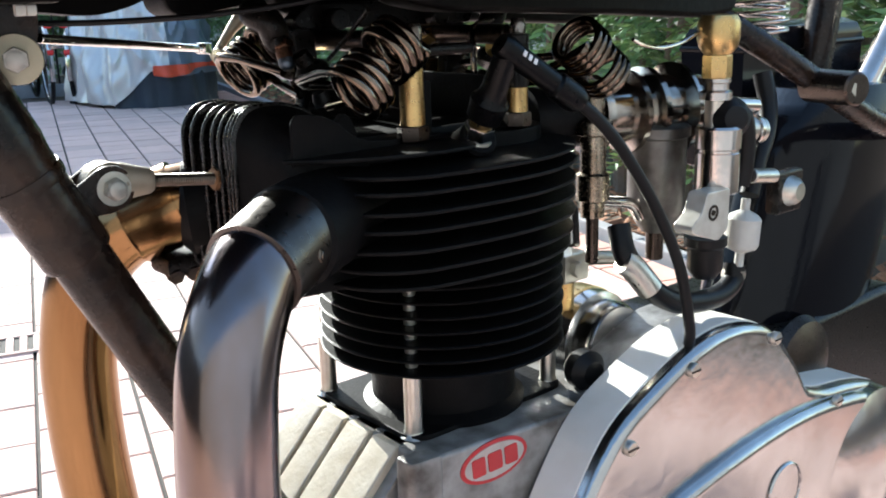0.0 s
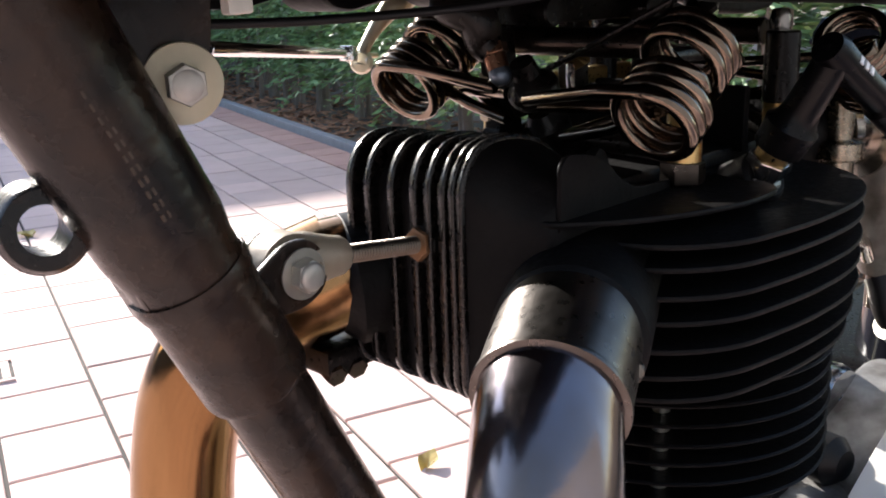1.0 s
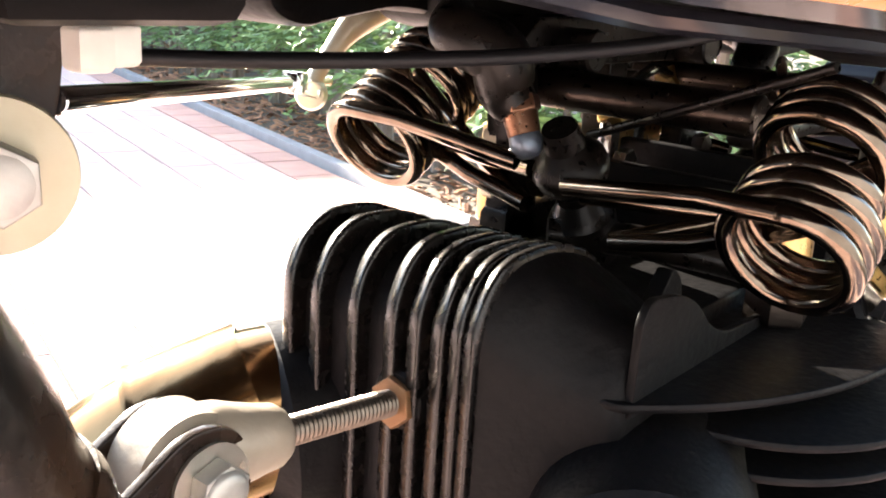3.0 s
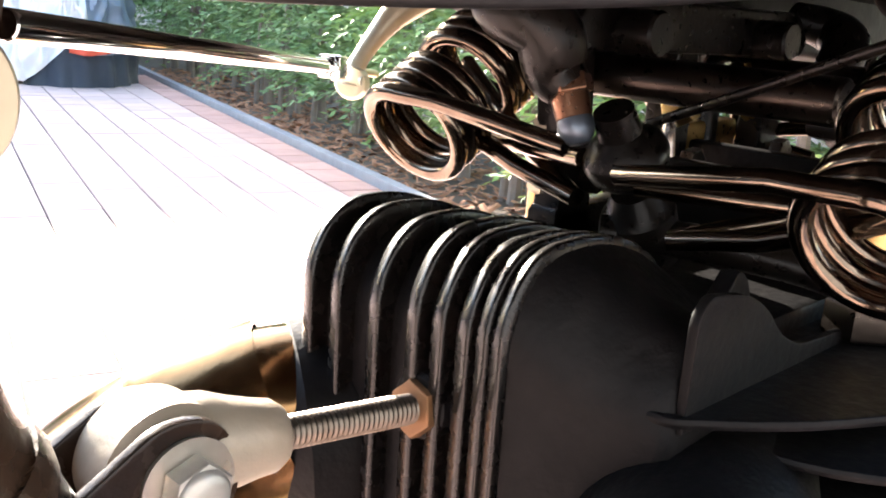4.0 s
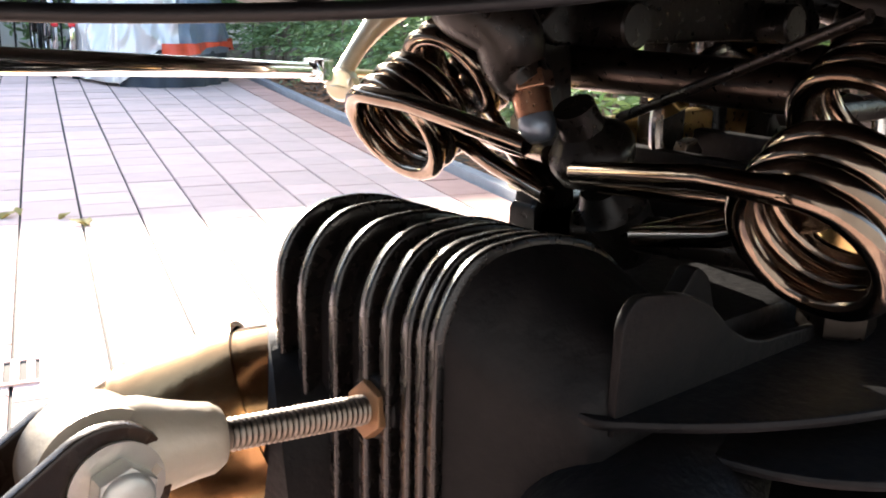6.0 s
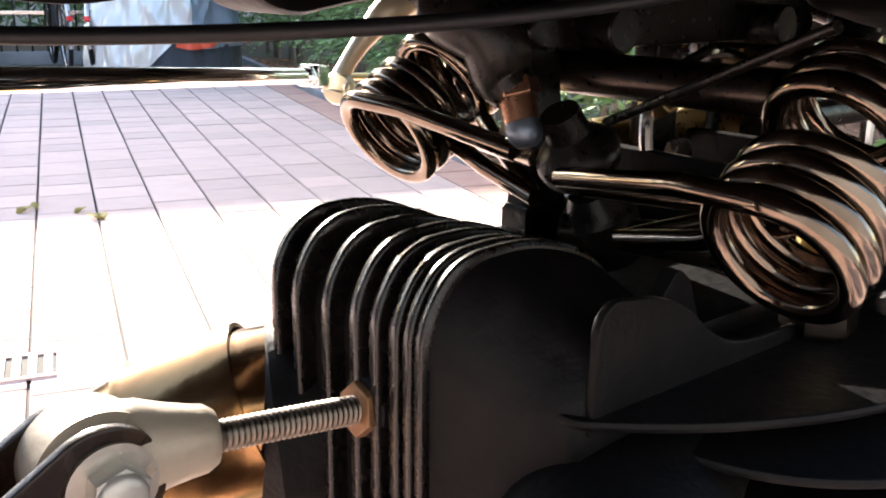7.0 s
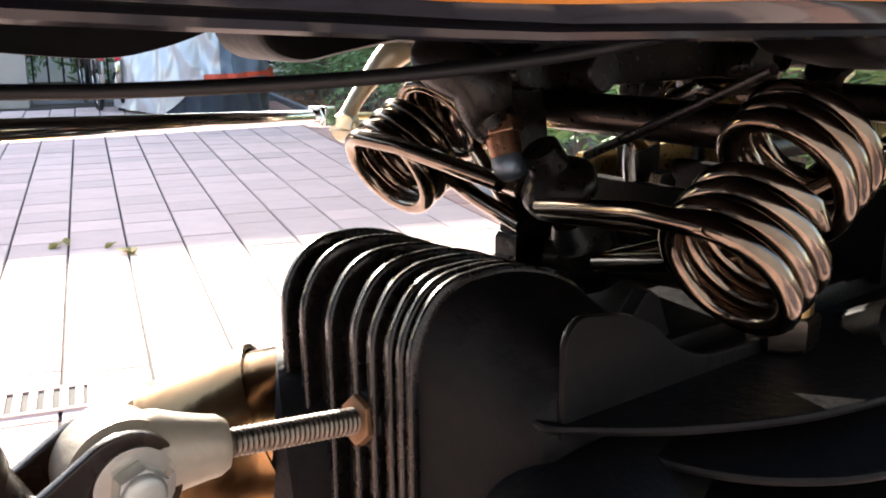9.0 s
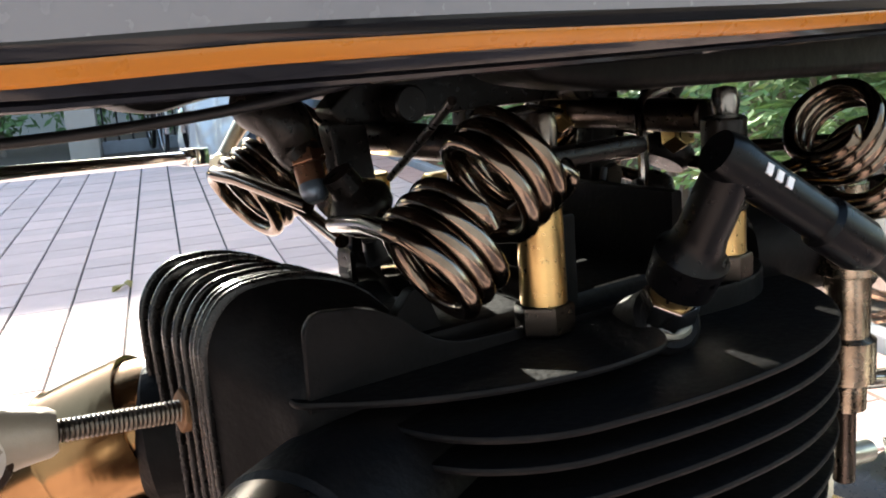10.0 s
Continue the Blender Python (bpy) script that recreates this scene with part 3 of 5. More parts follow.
def timing_cover():
    Y = 0.165
    rim = [(-0.05, 0.30), (-0.035, 0.40), (0.005, 0.462), (0.036, 0.499), (0.082, 0.52), (0.126, 0.537), (0.172, 0.544), (0.213, 0.539), (0.248, 0.525), (0.287, 0.485), (0.312, 0.450), (0.345, 0.437), (0.41, 0.428), (0.47, 0.41), (0.53, 0.37), (0.55, 0.30)]
    rim = rounded(rim, [0, 0.03, 0.03, 0.03, 0.03, 0.03, 0.025, 0.02, 0.02, 0.01, 0.006, 0.02, 0.03, 0.03, 0.03, 0], 4)
    cover = part("timing_cover", prism(rim, 0.108, Y - 0.004, XZ, 0.009, 4), POLISHED, bike, "polished aluminium timing cover")
    # Flank overlay whose near-white colour carries the sun on the cover's edge.
    part("cover_flank", prism([(x - 0.0005, z + 0.0012) for x, z in rim], 0.1085, Y - 0.018, XZ, 0.001), CAST_SUNLIT, cover)
    low = rounded([(-0.045, 0.30), (-0.02, 0.345), (0.03, 0.39), (0.088, 0.419), (0.182, 0.432), (0.26, 0.437), (0.324, 0.434), (0.41, 0.42), (0.46, 0.40), (0.52, 0.36), (0.54, 0.30)], [0, .03, .03, .03, .04, .04, .03, .03, .03, .02, 0], 4)
    part("lower_panel", prism(low, Y - 0.02, Y + 0.007, XZ, 0.010, 4), POLISHED, cover)
    part("maker_disc", lathe([(0, 0), (0.027, 0), (0.028, 0.0015), (0.0265, 0.003), (0.0255, 0.0015), (0, 0.0016)], frame_of((0.257, -Y - 0.0065, 0.369), (0.257, -1, 0.369)), 48), POLISHED, cover, "round pressed maker disc")
    for x, z, y in ((0.121, 0.523, Y), (0.044, 0.482, Y), (0.243, 0.518, Y), (0.352, 0.428, Y + 0.007)):
        at = Vector((x, -y + 0.0035, z))
        scr = part("screw", lathe([(0, 0.004), (0.0052, 0.0036), (0.0062, 0.002), (0.0062, -0.002), (0, -0.002)], frame_of(at, at + Vector((0, -1, 0))), 24), STEEL, cover, "slotted cover screw")
        part("slot", prism([(-0.0056, -0.0007), (0.0056, -0.0007), (0.0056, 0.0007), (-0.0056, 0.0007)], 0.003, 0.0046, frame_of(at, at + Vector((0, -1, 0)))), DARKSTEEL, scr)
    part("gear_housing", prism(rounded([(-0.02, 0.30), (0.04, 0.47), (0.13, 0.528), (0.2, 0.542), (0.3, 0.50), (0.38, 0.42), (0.4, 0.3)], 0.03), 0.06, 0.109, XZ, 0.004), CAST, cover)
    part("clutch_dome", lathe([(0, 0.012), (0.06, 0.010), (0.085, 0.0), (0.088, -0.02)], frame_of((0.43, -Y - 0.006, 0.33), (0.43, -1, 0.33)), 48), POLISHED, cover)


def plug_and_lead():
    a, b = Vector((-0.0325, -0.0815, 0.7185)), Vector((-0.036, -0.112, 0.7755))
    d = (b - a).normalized()
    plug = part("spark_plug", hex_head(a, b, 0.019, 0.010), CHROME, bike, "spark plug with worn plated hexagon")
    part("washer", lathe([(0.006, -0.003), (0.0105, -0.003), (0.0112, -0.0015), (0.0105, 0), (0.006, 0)], frame_of(a, b)), STEEL, plug)
    part("insulator", lathe([(0.0085, 0.010), (0.0085, 0.016), (0.0065, 0.018), (0.0065, 0.03), (0, 0.03)], frame_of(a, b)), BRASS, plug)
    e = Vector((-0.0345, -0.1155, 0.7785))
    tip = Vector((0.015, -0.1295, 0.7435))
    cap = part("plug_cap", lathe([(0, 0.016), (0.0125, 0.016), (0.013, 0.024), (0.0138, 0.030), (0.0105, 0.034), (0.0092, 0.040), (0.0086, (e - a).length), (0.006, (e - a).length + 0.006), (0, (e - a).length + 0.007)], frame_of(a, e)), CAP_BLACK, bike, "black angled spark plug cap")
    q = (tip - e).normalized()
    part("cap_arm", lathe([(0, -0.009), (0.008, -0.008), (0.0092, -0.002), (0.0084, 0.008), (0.0078, 0.042), (0.0098, 0.044), (0.0100, 0.062), (0.0075, 0.068), (0, 0.068)], frame_of(e, tip)), CAP_BLACK, cap)
    # printed mark on the arm: three plain bars
    m = frame_of(e, tip)
    view = Vector((-0.45, -0.75, 0.5))
    view = (view - q * view.dot(q)).normalized()
    side = q.cross(view)
    for i in range(3):
        o = e + q * (0.008 + 0.0048 * i) + view * 0.0085
        mm = Matrix((( q.x, side.x, view.x, o.x), (q.y, side.y, view.y, o.y), (q.z, side.z, view.z, o.z), (0, 0, 0, 1)))
        part("printed_bar", prism([(-0.0013, -0.0019), (0.0013, -0.0019), (0.0013, 0.0019), (-0.0013, 0.0019)], -0.0004, 0.0004, mm), PRINT, cap)
    part("plug_lead", sweep(smooth_path([tip - q * 0.004, (0.034, -0.133, 0.729), (0.060, -0.137, 0.702), (0.094, -0.142, 0.655), (0.118, -0.148, 0.605), (0.131, -0.150, 0.555), (0.134, -0.148, 0.535)], 8), 0.0046, 16), RUBBER, bike, "black ignition lead")


def carburettor():
    c = Vector((0.200, -0.062, 0))
    carb = part("carburettor", lathe([(0, 0.604), (0.012, 0.606), (0.02, 0.618), (0.0255, 0.628), (0.0255, 0.690), (0.0285, 0.692), (0.0285, 0.700), (0.024, 0.703), (0, 0.704)], Matrix.Translation(c), 40), CARB, bike, "dull grey alloy carburettor with ringed intake")
    ax = frame_of((0.075, -0.02, 0.715), (0.26, -0.062, 0.712))
    part("intake_stub", lathe([(0, 0.061), (0.034, 0.062), (0.034, 0.07), (0.027, 0.072), (0.027, 0.10), (0.036, 0.102), (0.036, 0.107), (0.029, 0.109), (0.029, 0.118), (0.038, 0.12), (0.038, 0.126), (0.03, 0.128), (0.03, 0.15), (0.041, 0.154), (0.041, 0.158), (0.03, 0.16), (0.028, 0.19), (0, 0.19)], ax, 48), RING_CHROME, carb, "ringed plated intake")
    part("intake_neck", lathe([(0, 0), (0.026, 0), (0.026, 0.0615), (0, 0.0615)], ax, 40), FIN_BLACK, carb, "black inlet neck")
    part("float_bowl_neck", rod((0.2, -0.062, 0.58), (0.2, -0.062, 0.606), 0.008), DARKSTEEL, carb)
    part("overflow_bar", sweep(smooth_path([(0.11, -0.06, 0.648), (0.14, -0.062, 0.642), (0.165, -0.062, 0.636), (0.178, -0.062, 0.622)]), 0.005, 12), CHROME, carb)
    jet = part("main_jet_holder", lathe([(0, 0.63), (0.010, 0.632), (0.010, 0.645), (0.014, 0.647), (0.014, 0.668), (0.011, 0.67), (0.011, 0.70), (0.016, 0.702), (0.016, 0.712), (0.009, 0.714), (0.009, 0.745), (0, 0.745)], Matrix.Translation((0.119, -0.058, 0)), 28), JET, bike, "stained pale metal float chamber union")
    part("foot", rod((0.119, -0.058, 0.592), (0.119, -0.058, 0.632), 0.0055), DARKSTEEL, jet)


def fuel_tap():
    x, y = 0.197, -0.121
    T = Matrix.Translation((x, y, 0))
    tap = part("fuel_tap", lathe([(0, 0.762), (0.011, 0.763), (0.0155, 0.769), (0.0170, 0.776), (0.0170, 0.788), (0.014, 0.794), (0, 0.795)], T, 32), BRASS, bike, "brass fuel tap with chromed union")
    part("hex_union", prism(hexagon(0.0205, 0.2), 0.744, 0.763, T, 0.0015), BRASS, tap)
    part("union_ring", lathe([(0.008, 0.726), (0.0135, 0.727), (0.0135, 0.733), (0.0105, 0.735), (0.0105, 0.740), (0.012, 0.741), (0.012, 0.744), (0.008, 0.745)], T), CHROME, tap)
    part("union_stem", rod((x, y, 0.70), (x, y, 0.735), 0.0085), STEEL, tap)
    part("banjo_cap", lathe([(0, 0.022), (0.010, 0.019), (0.0165, 0.010), (0.018, 0), (0.016, -0.01), (0, -0.012)], frame_of((0.208, -0.125, 0.711), (0.16, -0.2, 0.718)), 32), RUBBER, tap, "blue-black banjo cap")
    part("banjo_pipe", sweep(smooth_path([(0.212, -0.128, 0.716), (0.224, -0.13, 0.71), (0.23, -0.13, 0.692), (0.231, -0.129, 0.668), (0.229, -0.127, 0.652)]), 0.0085, 16), RUBBER, tap)
    part("lever_bar", rod((0.205, -0.115, 0.722), (0.262, -0.118, 0.716), 0.0065), CHROME, tap)
    part("clip", rod((0.238, -0.122, 0.698), (0.262, -0.124, 0.695), 0.0115, 0.0115, 0.002), STEEL, tap)
    part("clip_ring", lathe([(0.0115, 0), (0.0135, 0.001), (0.0135, 0.005), (0.0115, 0.006)], frame_of((0.247, -0.1228, 0.6968), (0.262, -0.124, 0.695)), 24), CHROME, tap)
    part("clamp_screw", rod((0.242, -0.13, 0.658), (0.275, -0.132, 0.654), 0.0065, 0.0065, 0.001), STEEL, tap, "hose clamp screw")
    f = part("fuel_filter", lathe([(0, 0.650), (0.0165, 0.650), (0.0182, 0.652), (0.0182, 0.684), (0.0172, 0.685), (0.0172, 0.687), (0.0188, 0.688), (0.0188, 0.704), (0.017, 0.706), (0, 0.706)], Matrix.Translation((0.196, -0.126, 0)), 40), CHROME, bike, "chromed cylindrical fuel filter")
    shield = prism(rounded([(0.136, 0.628), (0.172, 0.616), (0.186, 0.624), (0.186, 0.658), (0.154, 0.658), (0.148, 0.642), (0.135, 0.634)], 0.004), 0.128, 0.146, XZ, 0.004)
    part("drip_shield", shield, PALE_PLATE, f, "whitish drip shield with a round mark")
    part("shield_mark", lathe([(0.0045, 0), (0.0065, 0), (0.0065, 0.0012), (0.0045, 0.0012), (0.0045, 0)], frame_of((0.163, -0.1456, 0.641), (0.163, -1, 0.641)), 24), DARKSTEEL, f)
    part("shield_mark", rod((0.163, -0.1456, 0.641), (0.163, -0.147, 0.641), 0.0025), DARKSTEEL, f)
    part("lower_bowl", lathe([(0, 0.575), (0.010, 0.577), (0.015, 0.585), (0.015, 0.603), (0.018, 0.606), (0.018, 0.613), (0, 0.613)], Matrix.Translation((0.19, -0.122, 0)), 24), RUBBER, f)
    inl = part("inline_filter", lathe([(0, 0), (0.004, 0), (0.004, 0.012), (0.013, 0.016), (0.015, 0.02), (0.015, 0.042), (0.012, 0.046), (0.004, 0.05), (0.004, 0.06), (0, 0.06)], frame_of((0.236, -0.126, 0.578), (0.244, -0.126, 0.65)), 28), PLASTIC, bike, "milky plastic inline fuel filter")
    part("hose_clip", lathe([(0.007, 0), (0.0105, 0), (0.0105, 0.007), (0.007, 0.007)], frame_of((0.238, -0.12, 0.566), (0.24, -0.12, 0.58))), STEEL, inl)
    part("fuel_hose", sweep(smooth_path([(0.247, -0.126, 0.64), (0.262, -0.122, 0.665), (0.285, -0.116, 0.69), (0.298, -0.108, 0.715), (0.30, -0.10, 0.74)]), 0.0085, 16), RUBBER, bike, "black rubber fuel hose")
    part("fuel_hose", sweep(smooth_path([(0.239, -0.12, 0.578), (0.232, -0.122, 0.562), (0.2, -0.124, 0.556), (0.15, -0.122, 0.564), (0.118, -0.116, 0.585), (0.105, -0.105, 0.61), (0.108, -0.095, 0.632)]), 0.0095, 18), RUBBER, bike, "black rubber fuel hose")
    part("braid_end", sweep(smooth_path([(0.122, -0.118, 0.58), (0.108, -0.11, 0.6), (0.10, -0.106, 0.606)]), 0.0108, 14), STEEL, bike, "frayed metal hose braid")


def dynamo():
    c = (0.148, -0.066, 0.510)
    k = 0.86
    body = part("dynamo", lathe([(0, -0.004), (0.02 * k, -0.004), (0.024 * k, 0), (0.041 * k, 0.002), (0.045 * k, 0.008), (0.045 * k, 0.022), (0.052 * k, 0.024), (0.053 * k, 0.034), (0.053 * k, 0.06), (0.052 * k, 0.062), (0.05 * k, 0.064), (0.05 * k, 0.16), (0, 0.16)], frame_of(c, (c[0], 1, c[2])), 56), POLISHED, bike, "polished dynamo held by a steel strap")
    part("strap", lathe([(0.052 * k, 0.036), (0.0545 * k, 0.037), (0.0545 * k, 0.056), (0.052 * k, 0.057)], frame_of(c, (c[0], 1, c[2])), 56), BRASS, body, "bright strap")
    part("strap_block", block(0.100, 0.130, -0.045, -0.014, 0.572, 0.598, 0.003), STEEL, body)
    part("strap_bolt", hex_head((0.112, -0.045, 0.585), (0.11, -1, 0.585), 0.012, 0.006), STEEL, body)
    part("strap_post", rod((0.115, -0.03, 0.545), (0.115, -0.03, 0.575), 0.009), BRASS, body)
    part("clamp_bar", rod((0.125, -0.035, 0.590), (0.185, -0.03, 0.578), 0.0065), STEEL, body)
    part("earth_lead", sweep(smooth_path([(0.13, -0.03, 0.60), (0.15, -0.01, 0.625), (0.17, 0.01, 0.61), (0.175, 0.02, 0.57)]), 0.004, 10), RUBBER, body)
    part("mount_bracket", block(0.105, 0.165, 0.0, 0.03, 0.545, 0.563, 0.006), PAINT_BLACK, body)
    part("rubber_knob", lathe([(0, 0), (0.012, 0.001), (0.017, 0.008), (0.017, 0.018), (0.01, 0.026), (0, 0.028)], frame_of((0.085, -0.07, 0.512), (0.06, -0.2, 0.512))), RUBBER, body)


def tube_axis(z):
    return Vector((-0.2818 - 0.51 * (z - 0.655), 0.0, z))


def frame_parts():
    fr = part("frame_down_tube", sweep([tube_axis(z) for z in (0.30, 0.5, 0.69, 0.86)], 0.0185, 32), PAINT_BLACK, bike, "black enamelled frame down tube")
    a, b = tube_axis(0.668), tube_axis(0.86)
    h = (b - a).length
    part("head_lug", lathe([(0.0185, 0), (0.0215, 0), (0.0222, 0.003), (0.0222, h * 0.3), (0.024, h * 0.35), (0.026, h), (0.0185, h)], frame_of(a, b), 36), PAINT_BLACK, fr, "brazed frame lug")
    part("lug_web", prism(rounded([(-0.318, 0.70), (-0.33, 0.70), (-0.375, 0.80), (-0.38, 0.83), (-0.335, 0.83), (-0.334, 0.79), (-0.330, 0.765), (-0.324, 0.74)], 0.006), -0.012, 0.008, XZ, 0.003), PAINT_BLACK, fr)
    part("tank_bracket", prism(rounded([(-0.345, 0.83), (-0.345, 0.775), (-0.325, 0.768), (-0.301, 0.776), (-0.294, 0.80), (-0.292, 0.83)], 0.006), -0.005, 0.0, XZ, 0.001), PAINT_BLACK, fr)
    for i in range(11):
        c = tube_axis(0.7465 + 0.0042 * i) + Vector((-0.0042, -0.0243, 0))
        m = Matrix.Translation(c) @ Matrix.Rotation(radians(-27), 4, "Y")
        for side in (-1, 1):
            part("stamped_bar", prism(rounded([(side * 0.0011 - 0.0005, -0.0014), (side * 0.0011 + 0.0005, -0.0014), (side * 0.0011 + 0.0005, 0.0014), (side * 0.0011 - 0.0005, 0.0014)], 0.0003), -0.002, 0.0002, m @ XZ, 0.0002), STAMPED, fr)
    # tank bolt with its big washer
    w0 = Vector((-0.3091, -0.0021, 0.7859))
    ny = Vector((-0.33, -0.94, 0.0))
    head = hex_head(w0 + ny * 0.0030, w0 + ny, 0.0128, 0.0072, turn=0.55)
    lathe([(0.0062, 0.0088), (0.0055, 0.0102), (0.0040, 0.0108), (0, 0.0110)], frame_of(w0, w0 + ny), 24, head)
    bolt = part("tank_bolt", head, ZINC, bike, "zinc-plated tank bolt with wide washer")
    part("washer", lathe([(0.006, 0), (0.0138, 0), (0.0144, 0.001), (0.0140, 0.0024), (0.0100, 0.0030), (0.0086, 0.0032), (0.006, 0.0032)], frame_of(w0, w0 + ny), 48), WASHER, bolt)
    # eye on the front of the lug
    e = Vector((-0.358, 0.016, 0.742))
    part("lug_eye", lathe([(0.0085, -0.014), (0.0135, -0.014), (0.0155, -0.011), (0.0155, 0.011), (0.0135, 0.014), (0.0085, 0.014), (0.0085, -0.014)], frame_of(e, e + Vector((0.25, 1, -0.1))), 40), PAINT_BLACK, fr, "black hollow lug eye")
    part("tube_clip", lathe([(0.0185, -0.004), (0.0232, -0.004), (0.0238, 0), (0.0232, 0.004), (0.0185, 0.004)], frame_of(tube_axis(0.716), tube_axis(0.8)), 36), PAINT_BLACK, fr)
    # head steady: clamp eye, bolt and threaded stud
    s0, s1 = Vector((-0.240, 0.0098, 0.7055)), Vector((-0.178, 0.0094, 0.6985))
    prof = [(0, 0)]
    n = 38
    L = (s1 - s0).length
    for i in range(n):
        prof += [(0.0038, L * (i + 0.1) / n), (0.0043, L * (i + 0.5) / n), (0.0038, L * (i + 0.9) / n)]
    prof += [(0, L)]
    steady = part("steady_stud", lathe(prof, frame_of(s0, s1), 20), RUST, bike, "threaded head steady stud")
    d = (s1 - s0).normalized()
    part("lock_nut", prism(hexagon(0.0142, 0.3), 0, 0.0072, frame_of(s1 - d * 0.0125, s1), 0.0009), RUSTY_NUT, steady, "rusty lock nut")
    eye = part("steady_eye", lathe([(0, 0), (0.0135, 0), (0.0155, 0.002), (0.0155, 0.015), (0.0135, 0.0175), (0, 0.0175)], frame_of((-0.2612, 0.0065, 0.7045), (-0.2612, 1, 0.7045)), 40), EYE_METAL, bike, "pale cast eye of the head steady")
    part("eye_neck", lathe([(0, 0), (0.0125, 0), (0.0122, 0.006), (0.0105, 0.012), (0.0092, 0.018), (0.0086, 0.022), (0.0070, 0.0245), (0, 0.025)], frame_of((-0.2565, 0.0135, 0.7065), (-0.2335, 0.0098, 0.7048)), 32), EYE_METAL, eye)
    part("pivot_washer", lathe([(0.004, 0), (0.0105, 0), (0.0108, 0.0015), (0.004, 0.0016)], frame_of((-0.2612, 0.0022, 0.7045), (-0.2612, -1, 0.7045))), STEEL, eye)
    head = hex_head((-0.2612, 0.0012, 0.7045), (-0.2612, -1, 0.7045), 0.0128, 0.0062, turn=0.35)
    lathe([(0.0063, 0.0050), (0.0060, 0.0066), (0.0050, 0.0076), (0.0030, 0.0081), (0, 0.0082)], frame_of((-0.2612, 0.0012, 0.7045), (-0.2612, -1, 0.7045)), 24, head)
    part("pivot_bolt", head, ZINC, eye, "bright domed hexagon pivot bolt")
    ear = rounded([(-0.294, 0.680), (-0.274, 0.689), (-0.262, 0.6885), (-0.2485, 0.695), (-0.247, 0.708), (-0.2545, 0.718), (-0.266, 0.7192), (-0.292, 0.703)], 0.008)
    part("tube_ear", prism(ear, -0.006, -0.0022, XZ, 0.001), PAINT_BLACK, fr)
    part("tube_ear", prism(ear, -0.026, -0.022, XZ, 0.001), PAINT_BLACK, fr)
    # control rod with its lever
    ctl = part("control_rod", rod((-0.292, 0.0078, 0.7964), (-0.137, 0.115, 0.7805), 0.0029, seg=24), BRIGHT_CHROME, bike, "bright control rod")
    fork = frame_of((-0.139, 0.1135, 0.7807), (-0.128, 0.1213, 0.7795))
    part("rod_fork", prism(rounded([(-0.0042, -0.0042), (0.0042, -0.0042), (0.0042, 0.0042), (-0.0042, 0.0042)], 0.001), 0.001, 0.0115, fork, 0.0008), BRIGHT_CHROME, ctl)
    part("fork_nut", prism(hexagon(0.0078, 0.1), -0.0035, 0.001, fork, 0.0006), BRIGHT_CHROME, ctl)
    part("fork_pin", rod((-0.1165, 0.1195, 0.7745), (-0.1195, 0.1345, 0.7755), 0.0024), STEEL, ctl)
    part("rod_lever", sweep(smooth_path([(-0.118, 0.126, 0.7715), (-0.116, 0.1265, 0.778), (-0.108, 0.125, 0.79), (-0.096, 0.122, 0.803), (-0.08, 0.118, 0.812)]), lambda t: 0.0062 - 0.0030 * math.sin(math.pi * min(1, t * 1.3)) + 0.0008 * t, 14), PALE, ctl, "pale cream-coloured lever")
    part("lever_end", lathe([(0, -0.006), (0.0055, -0.005), (0.0068, 0), (0.0055, 0.005), (0, 0.006)], frame_of((-0.117, 0.126, 0.7735), (-0.08, 0.16, 0.77))), PALE, ctl)
    part("rod_tail", rod((-0.112, 0.13, 0.7775), (-0.085, 0.149, 0.7745), 0.0016), BRASS, ctl)
    # rear of the frame
    box = part("tool_box", block(0.50, 0.78, 0.045, 0.13, 0.60, 0.775, 0.02), BOX_BLACK, bike, "black enamelled tool box")
    part("lid_rim", block(0.498, 0.782, 0.043, 0.132, 0.742, 0.750, 0.003), BOX_BLACK, box)
    gear = part("gearbox", prism(rounded([(0.27, 0.30), (0.27, 0.44), (0.32, 0.475), (0.62, 0.475), (0.70, 0.43), (0.70, 0.30)], 0.03), -0.09, 0.10, XZ, 0.012, 3), OILY_BLACK, bike, "oily black gearbox casing")
    part("gearbox_cover", lathe([(0, 0.018), (0.03, 0.017), (0.05, 0.010), (0.055, 0.0), (0, 0.0)], frame_of((0.40, -0.098, 0.43), (0.40, -1, 0.43)), 40), DARKSTEEL, gear)
    part("rear_mudguard", sweep([(0.98 + 0.36 * math.cos(a), 0.02, 0.36 + 0.36 * math.sin(a)) for a in [math.pi * (0.35 + 0.75 * i / 20) for i in range(21)]], 0.055, 16), PAINT_BLACK, bike, "black rear mudguard")
    part("seat_tube", sweep([(0.52, 0.03, 0.30), (0.62, 0.03, 0.66), (0.65, 0.03, 0.80)], 0.02, 28), PAINT_BLACK, bike, "black frame seat tube")
    bm = bmesh.new()
    rows = []
    for t in [i / 10 for i in range(11)]:
        c = Vector((0.445, -0.03, 0.34)).lerp(Vector((0.580, -0.03, 0.71)), t)
        k = 0.82 if t in (0, 1) else 1.0
        rows.append([bm.verts.new((c.x + k * 0.145 * (abs(math.cos(a)) ** 0.95) * (1 if math.cos(a) > 0 else -1), c.y + k * 0.068 * (abs(math.sin(a)) ** 0.95) * (1 if math.sin(a) > 0 else -1), c.z)) for a in [2 * math.pi * j / 56 for j in range(56)]])
    for p, q in zip(rows, rows[1:]):
        for j in range(56):
            bm.faces.new((p[j], p[(j + 1) % 56], q[(j + 1) % 56], q[j]))
